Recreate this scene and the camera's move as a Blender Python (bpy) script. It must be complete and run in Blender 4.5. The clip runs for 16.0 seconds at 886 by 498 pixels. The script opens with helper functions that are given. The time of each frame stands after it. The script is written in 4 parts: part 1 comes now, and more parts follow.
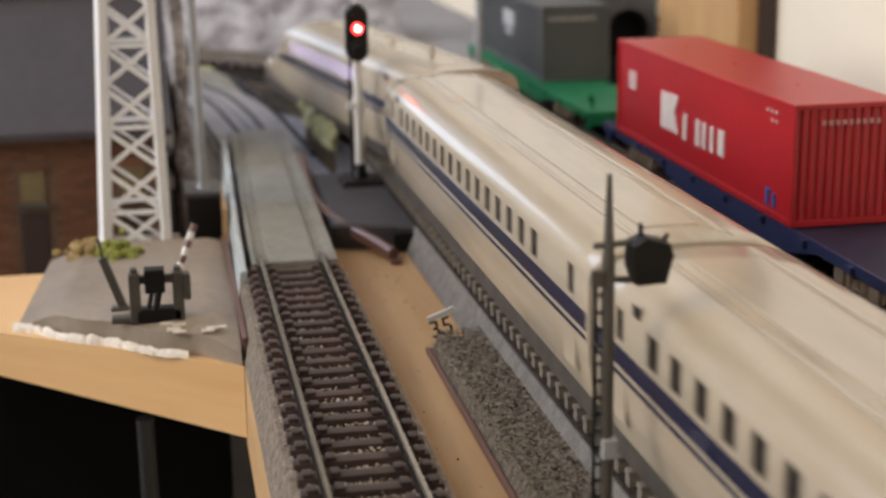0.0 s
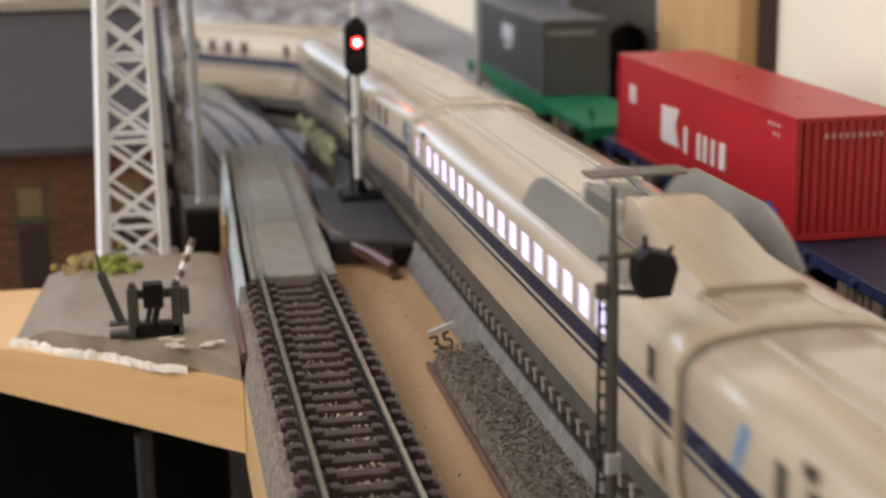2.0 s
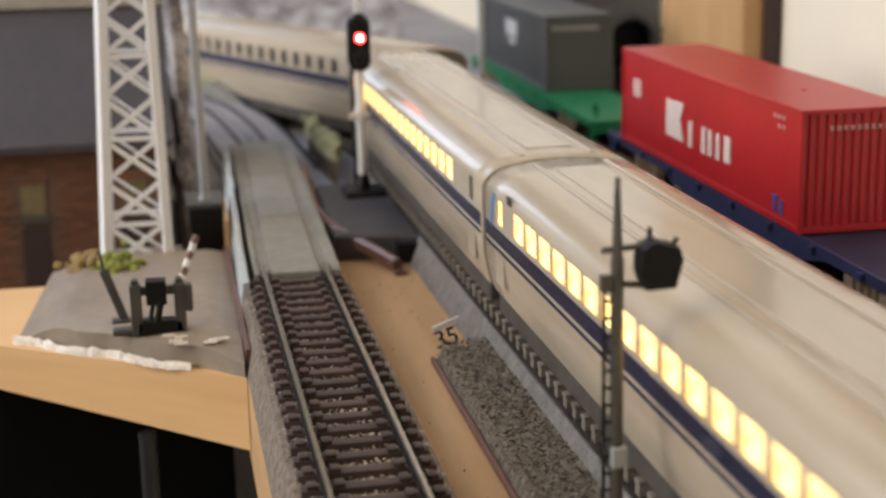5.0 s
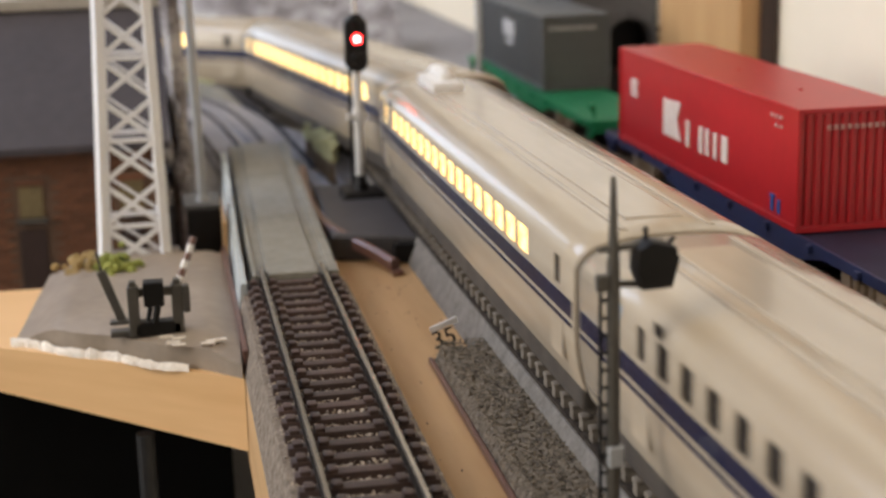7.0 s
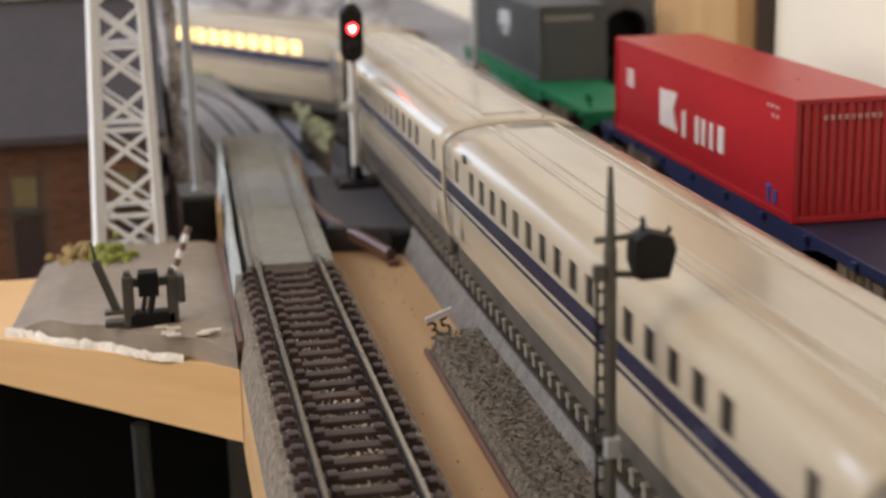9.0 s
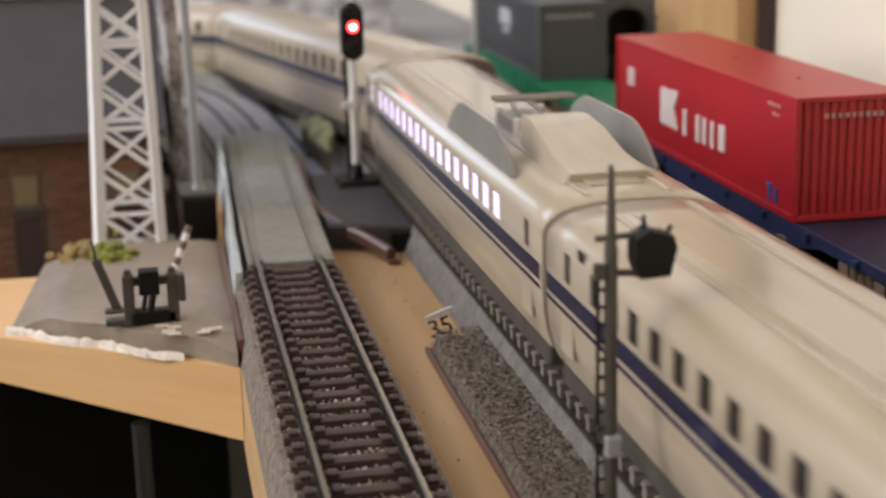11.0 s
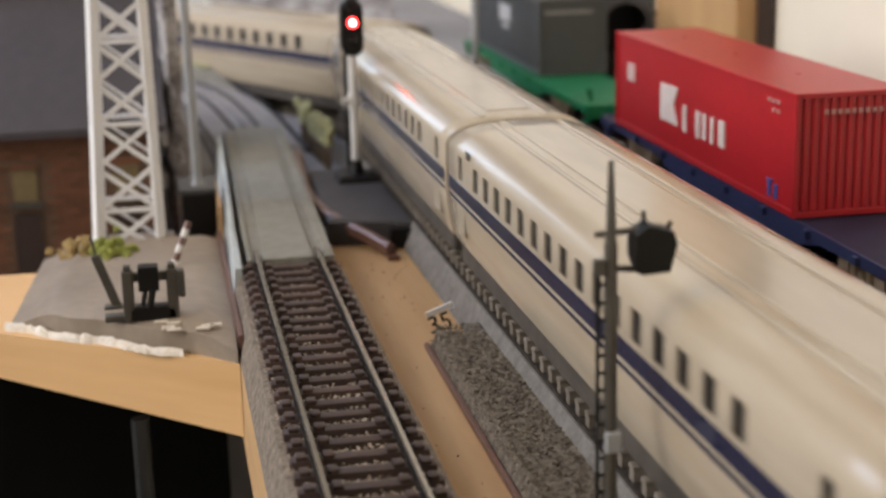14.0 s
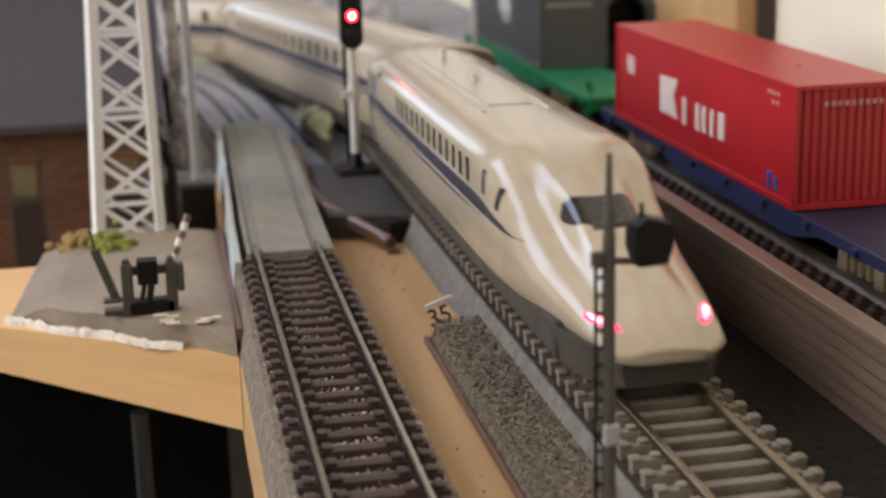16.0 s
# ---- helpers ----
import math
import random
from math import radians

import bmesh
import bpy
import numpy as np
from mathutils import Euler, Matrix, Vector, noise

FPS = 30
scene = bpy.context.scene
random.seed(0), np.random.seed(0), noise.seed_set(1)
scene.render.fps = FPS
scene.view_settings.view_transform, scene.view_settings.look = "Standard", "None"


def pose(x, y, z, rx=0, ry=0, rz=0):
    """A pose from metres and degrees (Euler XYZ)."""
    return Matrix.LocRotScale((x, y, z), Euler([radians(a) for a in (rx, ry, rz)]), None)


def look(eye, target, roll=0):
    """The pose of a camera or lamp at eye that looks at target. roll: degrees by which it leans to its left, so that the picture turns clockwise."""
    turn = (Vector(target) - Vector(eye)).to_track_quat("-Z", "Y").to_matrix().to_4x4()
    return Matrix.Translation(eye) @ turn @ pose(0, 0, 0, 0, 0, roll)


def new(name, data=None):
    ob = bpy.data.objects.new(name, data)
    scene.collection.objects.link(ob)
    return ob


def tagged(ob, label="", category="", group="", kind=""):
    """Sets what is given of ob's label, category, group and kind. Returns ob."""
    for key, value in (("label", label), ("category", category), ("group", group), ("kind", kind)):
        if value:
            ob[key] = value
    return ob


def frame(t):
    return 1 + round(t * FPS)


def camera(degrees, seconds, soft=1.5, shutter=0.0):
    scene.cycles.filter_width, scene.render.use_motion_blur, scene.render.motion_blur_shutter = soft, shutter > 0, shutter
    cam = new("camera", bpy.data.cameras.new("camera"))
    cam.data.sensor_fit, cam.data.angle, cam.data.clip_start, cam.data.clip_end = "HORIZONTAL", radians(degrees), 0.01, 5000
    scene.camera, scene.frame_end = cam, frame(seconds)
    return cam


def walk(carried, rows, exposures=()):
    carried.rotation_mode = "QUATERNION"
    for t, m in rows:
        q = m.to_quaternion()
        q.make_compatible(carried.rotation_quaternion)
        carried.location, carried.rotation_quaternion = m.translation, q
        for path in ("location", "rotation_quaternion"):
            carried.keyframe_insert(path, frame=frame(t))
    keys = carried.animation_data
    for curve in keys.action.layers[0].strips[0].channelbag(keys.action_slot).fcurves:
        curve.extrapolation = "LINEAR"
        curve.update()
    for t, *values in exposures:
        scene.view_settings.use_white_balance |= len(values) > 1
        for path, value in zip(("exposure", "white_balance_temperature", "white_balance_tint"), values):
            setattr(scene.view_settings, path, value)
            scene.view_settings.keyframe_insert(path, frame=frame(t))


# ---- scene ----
# All lengths below are in millimetres of the model railway; MM turns them into metres.
MM = 0.001

# ---- camera ----
# seconds, eye x y z (mm), heading to the right, tilt down, lean (degrees)
PATH = (
    (0.0, -17.549, -42.270, 56.974, 10.594, 14.622, -0.885),
    (0.5, -17.639, -42.406, 56.905, 10.462, 14.421, -1.010),
    (1.0, -17.586, -42.297, 56.733, 10.480, 14.232, -1.076),
    (1.5, -17.772, -41.913, 56.632, 10.601, 14.097, -1.030),
    (2.0, -17.708, -41.002, 56.390, 10.697, 14.009, -0.901),
    (2.5, -17.677, -40.339, 55.833, 10.817, 13.912, -0.885),
    (3.0, -17.467, -39.992, 55.627, 10.769, 13.919, -0.949),
    (3.5, -17.427, -39.955, 55.700, 10.757, 13.962, -0.933),
    (4.0, -17.511, -40.240, 55.756, 10.717, 13.999, -1.027),
    (6.5, -17.067, -40.196, 55.562, 10.249, 14.119, -1.547),
    (7.0, -17.124, -40.294, 55.637, 10.512, 14.037, -1.485),
    (7.5, -17.228, -40.636, 55.659, 10.699, 13.973, -1.450),
    (8.0, -17.212, -39.965, 55.547, 10.690, 14.096, -1.424),
    (8.5, -17.151, -39.895, 55.494, 10.668, 14.318, -1.419),
    (9.0, -17.095, -39.737, 55.453, 10.690, 14.398, -1.392),
    (11.5, -17.063, -39.563, 55.444, 10.642, 14.506, -1.423),
    (12.0, -17.046, -39.459, 55.397, 10.608, 14.616, -1.451),
    (12.5, -17.020, -39.472, 55.408, 10.686, 14.653, -1.449),
    (13.0, -17.110, -39.540, 55.418, 10.726, 14.617, -1.400),
    (13.5, -16.995, -39.470, 55.383, 10.697, 14.595, -1.446),
    (14.0, -17.073, -39.542, 55.384, 10.679, 14.605, -1.394),
    (14.5, -17.025, -39.310, 55.336, 10.584, 14.708, -1.493),
    (15.0, -16.982, -39.293, 55.257, 10.786, 14.701, -1.420),
    (15.5, -16.930, -39.040, 55.240, 10.761, 14.843, -1.398),
    (16.0, -16.733, -39.397, 55.250, 10.609, 14.850, -1.517),
)


def camera_pose(x, y, z, heading, tilt, lean):
    h, p = radians(heading), radians(tilt)
    eye = Vector((x, y, z)) * MM
    way = Vector((math.sin(h) * math.cos(p), math.cos(h) * math.cos(p), -math.sin(p)))
    return look(eye, eye + way, lean)


cam = camera(32.84, 16.0, soft=2.4, shutter=0.5)
cam.data.dof.use_dof = True
cam.data.dof.focus_distance = 0.168
cam.data.dof.aperture_fstop = 38.0
walk(cam, [(row[0], camera_pose(*row[1:])) for row in PATH], exposures=[(0, -0.06), (16, -0.06)])

# ---- world and lights ----
world = bpy.data.worlds.new("world")
scene.world = world
world.use_nodes = True
sky = world.node_tree.nodes.new("ShaderNodeTexSky")
sky.sky_type, sky.sun_disc = "NISHITA", False
sky.sun_elevation, sky.sun_rotation = radians(35), radians(20)
world.node_tree.links.new(sky.outputs["Color"], world.node_tree.nodes["Background"].inputs["Color"])
world.node_tree.nodes["Background"].inputs["Strength"].default_value = 0.1


def area_lamp(name, eye, target, w, h, power, colour):
    data = bpy.data.lights.new(name, "AREA")
    data.shape, data.size, data.size_y, data.energy, data.color = "RECTANGLE", w, h, power, colour
    ob = new(name, data)
    ob.matrix_world = look(eye, target)
    return ob


area_lamp("ceiling_light", (-1.35, -0.35, 1.35), (-0.2, 0.1, 0), 1.2, 1.0, 23, (1.0, 0.89, 0.75))
area_lamp("window_light", (-2.18, 0.0, 0.62), (0.0, 0.1, 0.0), 1.7, 1.0, 31, (0.97, 0.94, 0.90))
area_lamp("north_window_light", (-0.16, 1.06, 0.21), (0.0, 0.35, 0.0), 0.13, 0.24, 0.2, (0.66, 0.78, 1.0))
# unseen cool fill added to brighten the far bend and the tower
area_lamp("far_fill_light", (-0.25, 0.40, 0.36), (-0.02, 0.34, 0.0), 0.34, 0.18, 1.25, (0.58, 0.71, 1.0))

# ---- materials ----
MATS = {}


def mat(name, colour, rough=0.5, metal=0.0, other=None, scale=200.0, bump=0.0, spread=(0.35, 0.65), glow=0.0, fine=None, coat=0.0, rand=0.0, stretch=None, glow_colour=None, spec=0.5):
    """A node material: two noise scales mix colour and other; scale is in cycles a metre."""
    m = bpy.data.materials.new(name)
    m.use_nodes = True
    nt = m.node_tree
    b = nt.nodes["Principled BSDF"]
    L = nt.links.new
    b.inputs["Roughness"].default_value = rough
    b.inputs["Metallic"].default_value = metal
    b.inputs["Specular IOR Level"].default_value = spec
    b.inputs["Coat Weight"].default_value = coat
    b.inputs["Coat Roughness"].default_value = 0.08
    other = other or tuple(c * 0.8 for c in colour)
    geo = nt.nodes.new("ShaderNodeTexCoord")
    src = geo.outputs["Object"]
    if stretch:
        mp = nt.nodes.new("ShaderNodeMapping")
        mp.inputs["Scale"].default_value = stretch
        L(src, mp.inputs["Vector"])
        src = mp.outputs["Vector"]
    n1 = nt.nodes.new("ShaderNodeTexNoise")
    n1.inputs["Scale"].default_value, n1.inputs["Detail"].default_value = scale, 5
    L(src, n1.inputs["Vector"])
    n2 = nt.nodes.new("ShaderNodeTexNoise")
    n2.inputs["Scale"].default_value, n2.inputs["Detail"].default_value = fine or scale * 7, 3
    L(src, n2.inputs["Vector"])
    add = nt.nodes.new("ShaderNodeMath")
    add.operation = "MULTIPLY_ADD"
    L(n2.outputs["Fac"], add.inputs[0])
    add.inputs[1].default_value = 0.45
    half = nt.nodes.new("ShaderNodeMath")
    half.operation = "MULTIPLY"
    half.inputs[1].default_value = 0.55
    L(n1.outputs["Fac"], half.inputs[0])
    L(half.outputs[0], add.inputs[2])
    ramp = nt.nodes.new("ShaderNodeMapRange")
    ramp.inputs["From Min"].default_value, ramp.inputs["From Max"].default_value = spread
    L(add.outputs[0], ramp.inputs["Value"])
    mix = nt.nodes.new("ShaderNodeMix")
    mix.data_type = "RGBA"
    mix.inputs[6].default_value, mix.inputs[7].default_value = (*other, 1), (*colour, 1)
    L(ramp.outputs["Result"], mix.inputs[0])
    out = mix.outputs[2]
    if rand:
        info = nt.nodes.new("ShaderNodeObjectInfo")
        hsv = nt.nodes.new("ShaderNodeHueSaturation")
        mr = nt.nodes.new("ShaderNodeMapRange")
        mr.inputs["To Min"].default_value, mr.inputs["To Max"].default_value = 1 - rand, 1 + rand
        L(info.outputs["Random"], mr.inputs["Value"])
        L(mr.outputs["Result"], hsv.inputs["Value"])
        L(out, hsv.inputs["Color"])
        out = hsv.outputs["Color"]
    L(out, b.inputs["Base Color"])
    if bump:
        bp = nt.nodes.new("ShaderNodeBump")
        bp.inputs["Strength"].default_value, bp.inputs["Distance"].default_value = 1.0, bump * MM
        L(add.outputs[0], bp.inputs["Height"])
        L(bp.outputs["Normal"], b.inputs["Normal"])
    if glow:
        b.inputs["Emission Strength"].default_value = glow
        if glow_colour:
            b.inputs["Emission Color"].default_value = (*glow_colour, 1)
        else:
            L(out, b.inputs["Emission Color"])
    MATS[name] = m
    return m


mat("plywood", (0.60, 0.39, 0.20), 0.55, other=(0.46, 0.275, 0.125), scale=40, stretch=(1, 0.12, 1), bump=0.05)
mat("plywood_edge", (0.82, 0.53, 0.27), 0.6, other=(0.70, 0.43, 0.20), scale=60, stretch=(0.1, 0.1, 1), bump=0.05)
mat("gravel", (0.30, 0.255, 0.20), 0.9, other=(0.085, 0.07, 0.056), scale=1100, fine=2600, bump=0.12, spread=(0.36, 0.66), spec=0.2)
mat("pale_ballast", (0.215, 0.20, 0.185), 0.9, other=(0.14, 0.13, 0.118), scale=500, fine=1900, bump=0.1, spread=(0.38, 0.62), spec=0.2)
# ballast taken near black so that its colour holds the train's shadow
mat("shaded_ballast", (0.030, 0.024, 0.019), 0.9, other=(0.009, 0.0075, 0.0065), scale=700, fine=1900, bump=0.4, spec=0.15)
mat("track_bed", (0.32, 0.27, 0.22), 0.9, other=(0.11, 0.085, 0.066), scale=900, fine=2000, bump=0.08, spread=(0.34, 0.70), spec=0.2)
mat("brown_sleeper", (0.075, 0.042, 0.034), 0.55, other=(0.035, 0.02, 0.017), scale=500, bump=0.08, rand=0.25)
mat("concrete_sleeper", (0.22, 0.19, 0.155), 0.75, other=(0.12, 0.10, 0.08), scale=500, bump=0.08, rand=0.15)
mat("rail_metal", (0.40, 0.37, 0.33), 0.27, 0.9, other=(0.30, 0.27, 0.235), scale=300)
mat("rail_side", (0.20, 0.17, 0.14), 0.5, 0.6, other=(0.12, 0.10, 0.08), scale=500)
mat("brass_rail", (0.33, 0.27, 0.19), 0.36, 1.0, other=(0.22, 0.175, 0.12), scale=300)
mat("cream_paint", (0.485, 0.415, 0.32), 0.17, other=(0.405, 0.335, 0.25), scale=70, stretch=(1, 0.12, 1), coat=0.12, spread=(0.34, 0.62), spec=0.4)
mat("roof_paint", (0.46, 0.39, 0.305), 0.24, other=(0.37, 0.31, 0.24), scale=40, stretch=(1, 0.2, 1), coat=0.4)
mat("blue_stripe", (0.018, 0.022, 0.06), 0.2, other=(0.014, 0.017, 0.045), scale=200, coat=0.4)
mat("blue_logo", (0.04, 0.19, 0.40), 0.35, other=(0.08, 0.26, 0.46), scale=300)
mat("underframe", (0.085, 0.072, 0.060), 0.6, other=(0.035, 0.03, 0.027), scale=300)
mat("bellows", (0.16, 0.135, 0.105), 0.6, other=(0.11, 0.092, 0.072), scale=300)
mat("dark_glass", (0.035, 0.03, 0.027), 0.12, other=(0.02, 0.018, 0.017), scale=150)
mat("white_window", (0.80, 0.72, 1.0), 0.3, other=(0.66, 0.55, 0.95), scale=350, glow=1.25)
mat("warm_window", (1.0, 0.76, 0.32), 0.3, other=(0.92, 0.48, 0.10), scale=420, glow=2.1, spread=(0.38, 0.58))
mat("grey_shield", (0.26, 0.25, 0.23), 0.25, other=(0.22, 0.21, 0.19), scale=100)
mat("pantograph_metal", (0.35, 0.33, 0.30), 0.4, 0.6, scale=300)
mat("red_light", (1.0, 0.008, 0.09), 0.3, other=(1.0, 0.03, 0.14), scale=350, glow=2.2)
mat("lamp_core", (1.0, 0.55, 0.68), 0.3, other=(1.0, 0.25, 0.42), scale=700, glow=3.0, spread=(0.38, 0.58))
mat("signal_red", (1.0, 0.008, 0.010), 0.3, other=(1.0, 0.012, 0.012), scale=300, glow=24.0)
mat("signal_core", (1.0, 0.75, 0.68), 0.3, other=(1.0, 0.75, 0.68), scale=300, glow=14.0)
mat("cool_light", (0.85, 0.9, 1.0), 0.3, other=(0.8, 0.86, 1.0), scale=300, glow=6.0)
mat("red_box", (0.42, 0.012, 0.020), 0.38, other=(0.36, 0.010, 0.016), scale=60, bump=0.01)
mat("white_print", (0.72, 0.66, 0.62), 0.5, other=(0.58, 0.48, 0.45), scale=700)
mat("faded_print", (0.50, 0.28, 0.26), 0.5, other=(0.42, 0.16, 0.15), scale=700)
mat("blue_print", (0.03, 0.09, 0.35), 0.5, scale=300)
mat("grey_box", (0.105, 0.112, 0.118), 0.5, other=(0.085, 0.09, 0.095), scale=80)
mat("pale_print", (0.45, 0.45, 0.46), 0.5, scale=300)
mat("blue_wagon", (0.022, 0.032, 0.095), 0.5, other=(0.015, 0.02, 0.06), scale=200)
# wagon blue again, darkened for the shade around the container's foot
mat("blue_deck_shade", (0.022, 0.020, 0.046), 0.6, other=(0.015, 0.013, 0.031), scale=200, spec=0.3)
mat("green_wagon", (0.016, 0.20, 0.085), 0.45, other=(0.010, 0.13, 0.055), scale=200, spec=0.3)
mat("bogie_brown", (0.20, 0.15, 0.10), 0.7, other=(0.12, 0.085, 0.055), scale=400)
mat("parapet_brown", (0.15, 0.105, 0.078), 0.3, other=(0.11, 0.077, 0.057), scale=120, stretch=(1, 0.1, 1))
mat("mast_grey", (0.10, 0.09, 0.075), 0.5, other=(0.065, 0.058, 0.05), scale=500)
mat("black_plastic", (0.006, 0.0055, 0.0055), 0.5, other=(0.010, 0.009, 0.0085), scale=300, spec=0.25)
mat("signal_black", (0.006, 0.005, 0.006), 0.4, other=(0.010, 0.009, 0.010), scale=300, spec=0.3)
mat("white_plastic", (0.78, 0.76, 0.74), 0.4, other=(0.70, 0.68, 0.66), scale=300)
mat("tower_white", (0.86, 0.86, 0.88), 0.4, other=(0.80, 0.80, 0.82), scale=200)
mat("pole_grey", (0.42, 0.43, 0.44), 0.4, other=(0.34, 0.35, 0.36), scale=200)
mat("plate_grey", (0.070, 0.064, 0.068), 0.55, other=(0.048, 0.045, 0.047), scale=150, spec=0.3)
mat("cable_brown", (0.17, 0.085, 0.065), 0.35, other=(0.12, 0.06, 0.045), scale=150)
mat("deck_grey", (0.26, 0.25, 0.22), 0.8, other=(0.185, 0.175, 0.15), scale=90, bump=0.03)
mat("side_wall", (0.50, 0.54, 0.55), 0.6, other=(0.36, 0.39, 0.40), scale=90, bump=0.05)
mat("ground_grey", (0.32, 0.31, 0.32), 0.75, other=(0.19, 0.18, 0.19), scale=25, fine=160, bump=0.2)
mat("asphalt_pad", (0.33, 0.27, 0.215), 0.5, other=(0.24, 0.195, 0.155), scale=60, fine=500, bump=0.06)
mat("torn_paper", (0.80, 0.74, 0.66), 0.8, other=(0.60, 0.52, 0.44), scale=300, bump=0.3)
mat("moss_green", (0.36, 0.38, 0.09), 0.9, other=(0.20, 0.23, 0.06), scale=500, bump=0.2)
mat("moss_orange", (0.42, 0.29, 0.13), 0.9, other=(0.30, 0.23, 0.10), scale=500, bump=0.2)
mat("pale_moss", (0.50, 0.50, 0.30), 0.9, other=(0.36, 0.36, 0.20), scale=400, bump=0.4)
mat("stop_grey", (0.085, 0.078, 0.068), 0.5, other=(0.06, 0.055, 0.048), scale=300)
mat("brick", (0.20, 0.085, 0.042), 0.8, other=(0.13, 0.055, 0.03), scale=300, bump=0.1, rand=0.25)
mat("mortar", (0.17, 0.105, 0.07), 0.9, scale=300)
mat("roof_slate", (0.066, 0.056, 0.062), 0.7, other=(0.048, 0.041, 0.046), scale=60, bump=0.05, rand=0.12)
mat("fascia", (0.48, 0.44, 0.38), 0.6, scale=100)
mat("window_dim", (0.24, 0.19, 0.10), 0.2, other=(0.17, 0.13, 0.07), scale=200)
mat("door_dark", (0.045, 0.025, 0.02), 0.5, scale=200)
mat("rock", (0.46, 0.44, 0.44), 0.85, other=(0.14, 0.12, 0.12), scale=130, bump=0.6, spread=(0.42, 0.6))
mat("stone_grey", (0.13, 0.125, 0.125), 0.8, other=(0.075, 0.07, 0.072), scale=90, bump=0.2, rand=0.2)
mat("post_wood", (0.58, 0.36, 0.17), 0.5, other=(0.46, 0.26, 0.11), scale=40, stretch=(1, 1, 0.08), bump=0.05)
mat("wall_cream", (0.84, 0.76, 0.62), 0.7, other=(0.80, 0.72, 0.58), scale=8, fine=80, bump=0.02)
mat("room_paint", (0.36, 0.33, 0.30), 0.8, other=(0.31, 0.285, 0.26), scale=3, fine=40)
mat("ceiling_paint", (0.55, 0.52, 0.48), 0.8, other=(0.50, 0.47, 0.43), scale=3, fine=40)
mat("room_floor", (0.05, 0.045, 0.04), 0.7, other=(0.03, 0.027, 0.025), scale=8, fine=60)
# near black: the shade under the table is put into this colour
mat("under_table_shade", (0.007, 0.0065, 0.0065), 0.9, other=(0.004, 0.004, 0.004), scale=20, spec=0.1)
mat("leg_metal", (0.05, 0.05, 0.052), 0.45, 0.5, scale=60)
mat("sign_ink", (0.02, 0.018, 0.016), 0.6, scale=400)
mat("pale_grain", (0.50, 0.44, 0.37), 0.8, other=(0.28, 0.22, 0.17), scale=1500)
mat("brown_ballast", (0.055, 0.044, 0.035), 0.9, other=(0.018, 0.014, 0.011), scale=900, fine=2200, bump=0.2, spec=0.15)
# dark tone stands for the shadow gap below the train in the bend
mat("embankment_shade", (0.055, 0.052, 0.056), 0.85, other=(0.028, 0.026, 0.029), scale=90, bump=0.2, spec=0.2)
mat("scrub_dark", (0.03, 0.045, 0.02), 0.9, other=(0.012, 0.016, 0.01), scale=60, bump=0.6)


# ---- mesh helpers ----
def box(bm, x0, x1, y0, y1, z0, z1, bevel=0.0):
    r = bmesh.ops.create_cube(bm, size=1.0, matrix=Matrix.LocRotScale(((x0 + x1) / 2, (y0 + y1) / 2, (z0 + z1) / 2), None, (x1 - x0, y1 - y0, z1 - z0)))
    if bevel:
        edges = {e for v in r["verts"] for e in v.link_edges}
        bmesh.ops.bevel(bm, geom=list(edges), offset=bevel, segments=2, affect="EDGES", profile=0.6)
    return bm


def rod(bm, a, b, r0, r1=None, n=12):
    a, b = Vector(a), Vector(b)
    d = b - a
    m = Matrix.Translation((a + b) / 2) @ d.to_track_quat("Z", "Y").to_matrix().to_4x4()
    bmesh.ops.create_cone(bm, cap_ends=True, segments=n, radius1=r0, radius2=r0 if r1 is None else r1, depth=d.length, matrix=m)
    return bm


def bar(bm, a, b, w, h):
    """A square bar from a to b."""
    a, b = Vector(a), Vector(b)
    d = b - a
    m = Matrix.Translation((a + b) / 2) @ d.to_track_quat("Z", "Y").to_matrix().to_4x4() @ Matrix.Diagonal((w, h, d.length, 1))
    bmesh.ops.create_cube(bm, size=1.0, matrix=m)
    return bm


def loft(bm, rings, closed=True, caps=True):
    rows = [[bm.verts.new(p) for p in ring] for ring in rings]
    n = len(rows[0])
    for a, b in zip(rows, rows[1:]):
        for i in range(n if closed else n - 1):
            j = (i + 1) % n
            bm.faces.new((a[i], a[j], b[j], b[i]))
    if caps:
        bm.faces.new(rows[0][::-1])
        bm.faces.new(rows[-1])
    bmesh.ops.recalc_face_normals(bm, faces=bm.faces)
    return bm


def sweep(bm, path, section):
    """A closed section (across, up) carried along a path of (x, y, z)."""
    rings = []
    for i, p in enumerate(path):
        a, b = path[max(0, i - 1)], path[min(len(path) - 1, i + 1)]
        d = Vector((b[0] - a[0], b[1] - a[1], 0)).normalized()
        side = Vector((d.y, -d.x, 0))
        rings.append([Vector(p) + side * s + Vector((0, 0, u)) for s, u in section])
    return loft(bm, rings)


def mesh_of(name, bm, material, smooth=False):
    me = bpy.data.meshes.new(name)
    bmesh.ops.scale(bm, vec=(MM, MM, MM), verts=bm.verts)
    bm.to_mesh(me)
    bm.free()
    me.materials.append(MATS[material])
    if smooth:
        me.shade_smooth()
        me.set_sharp_from_angle(angle=radians(38))
    return me


def put(name, me, parent=None, at=(0, 0, 0), turn=(0, 0, 0), label=""):
    ob = new(name, me)
    ob.parent = parent
    ob.matrix_basis = pose(at[0] * MM, at[1] * MM, at[2] * MM, *turn)
    return tagged(ob, label) if label else ob


def part(name, bm, material, parent, label="", smooth=False):
    return put(name, mesh_of(name, bm, material, smooth), parent, label=label)


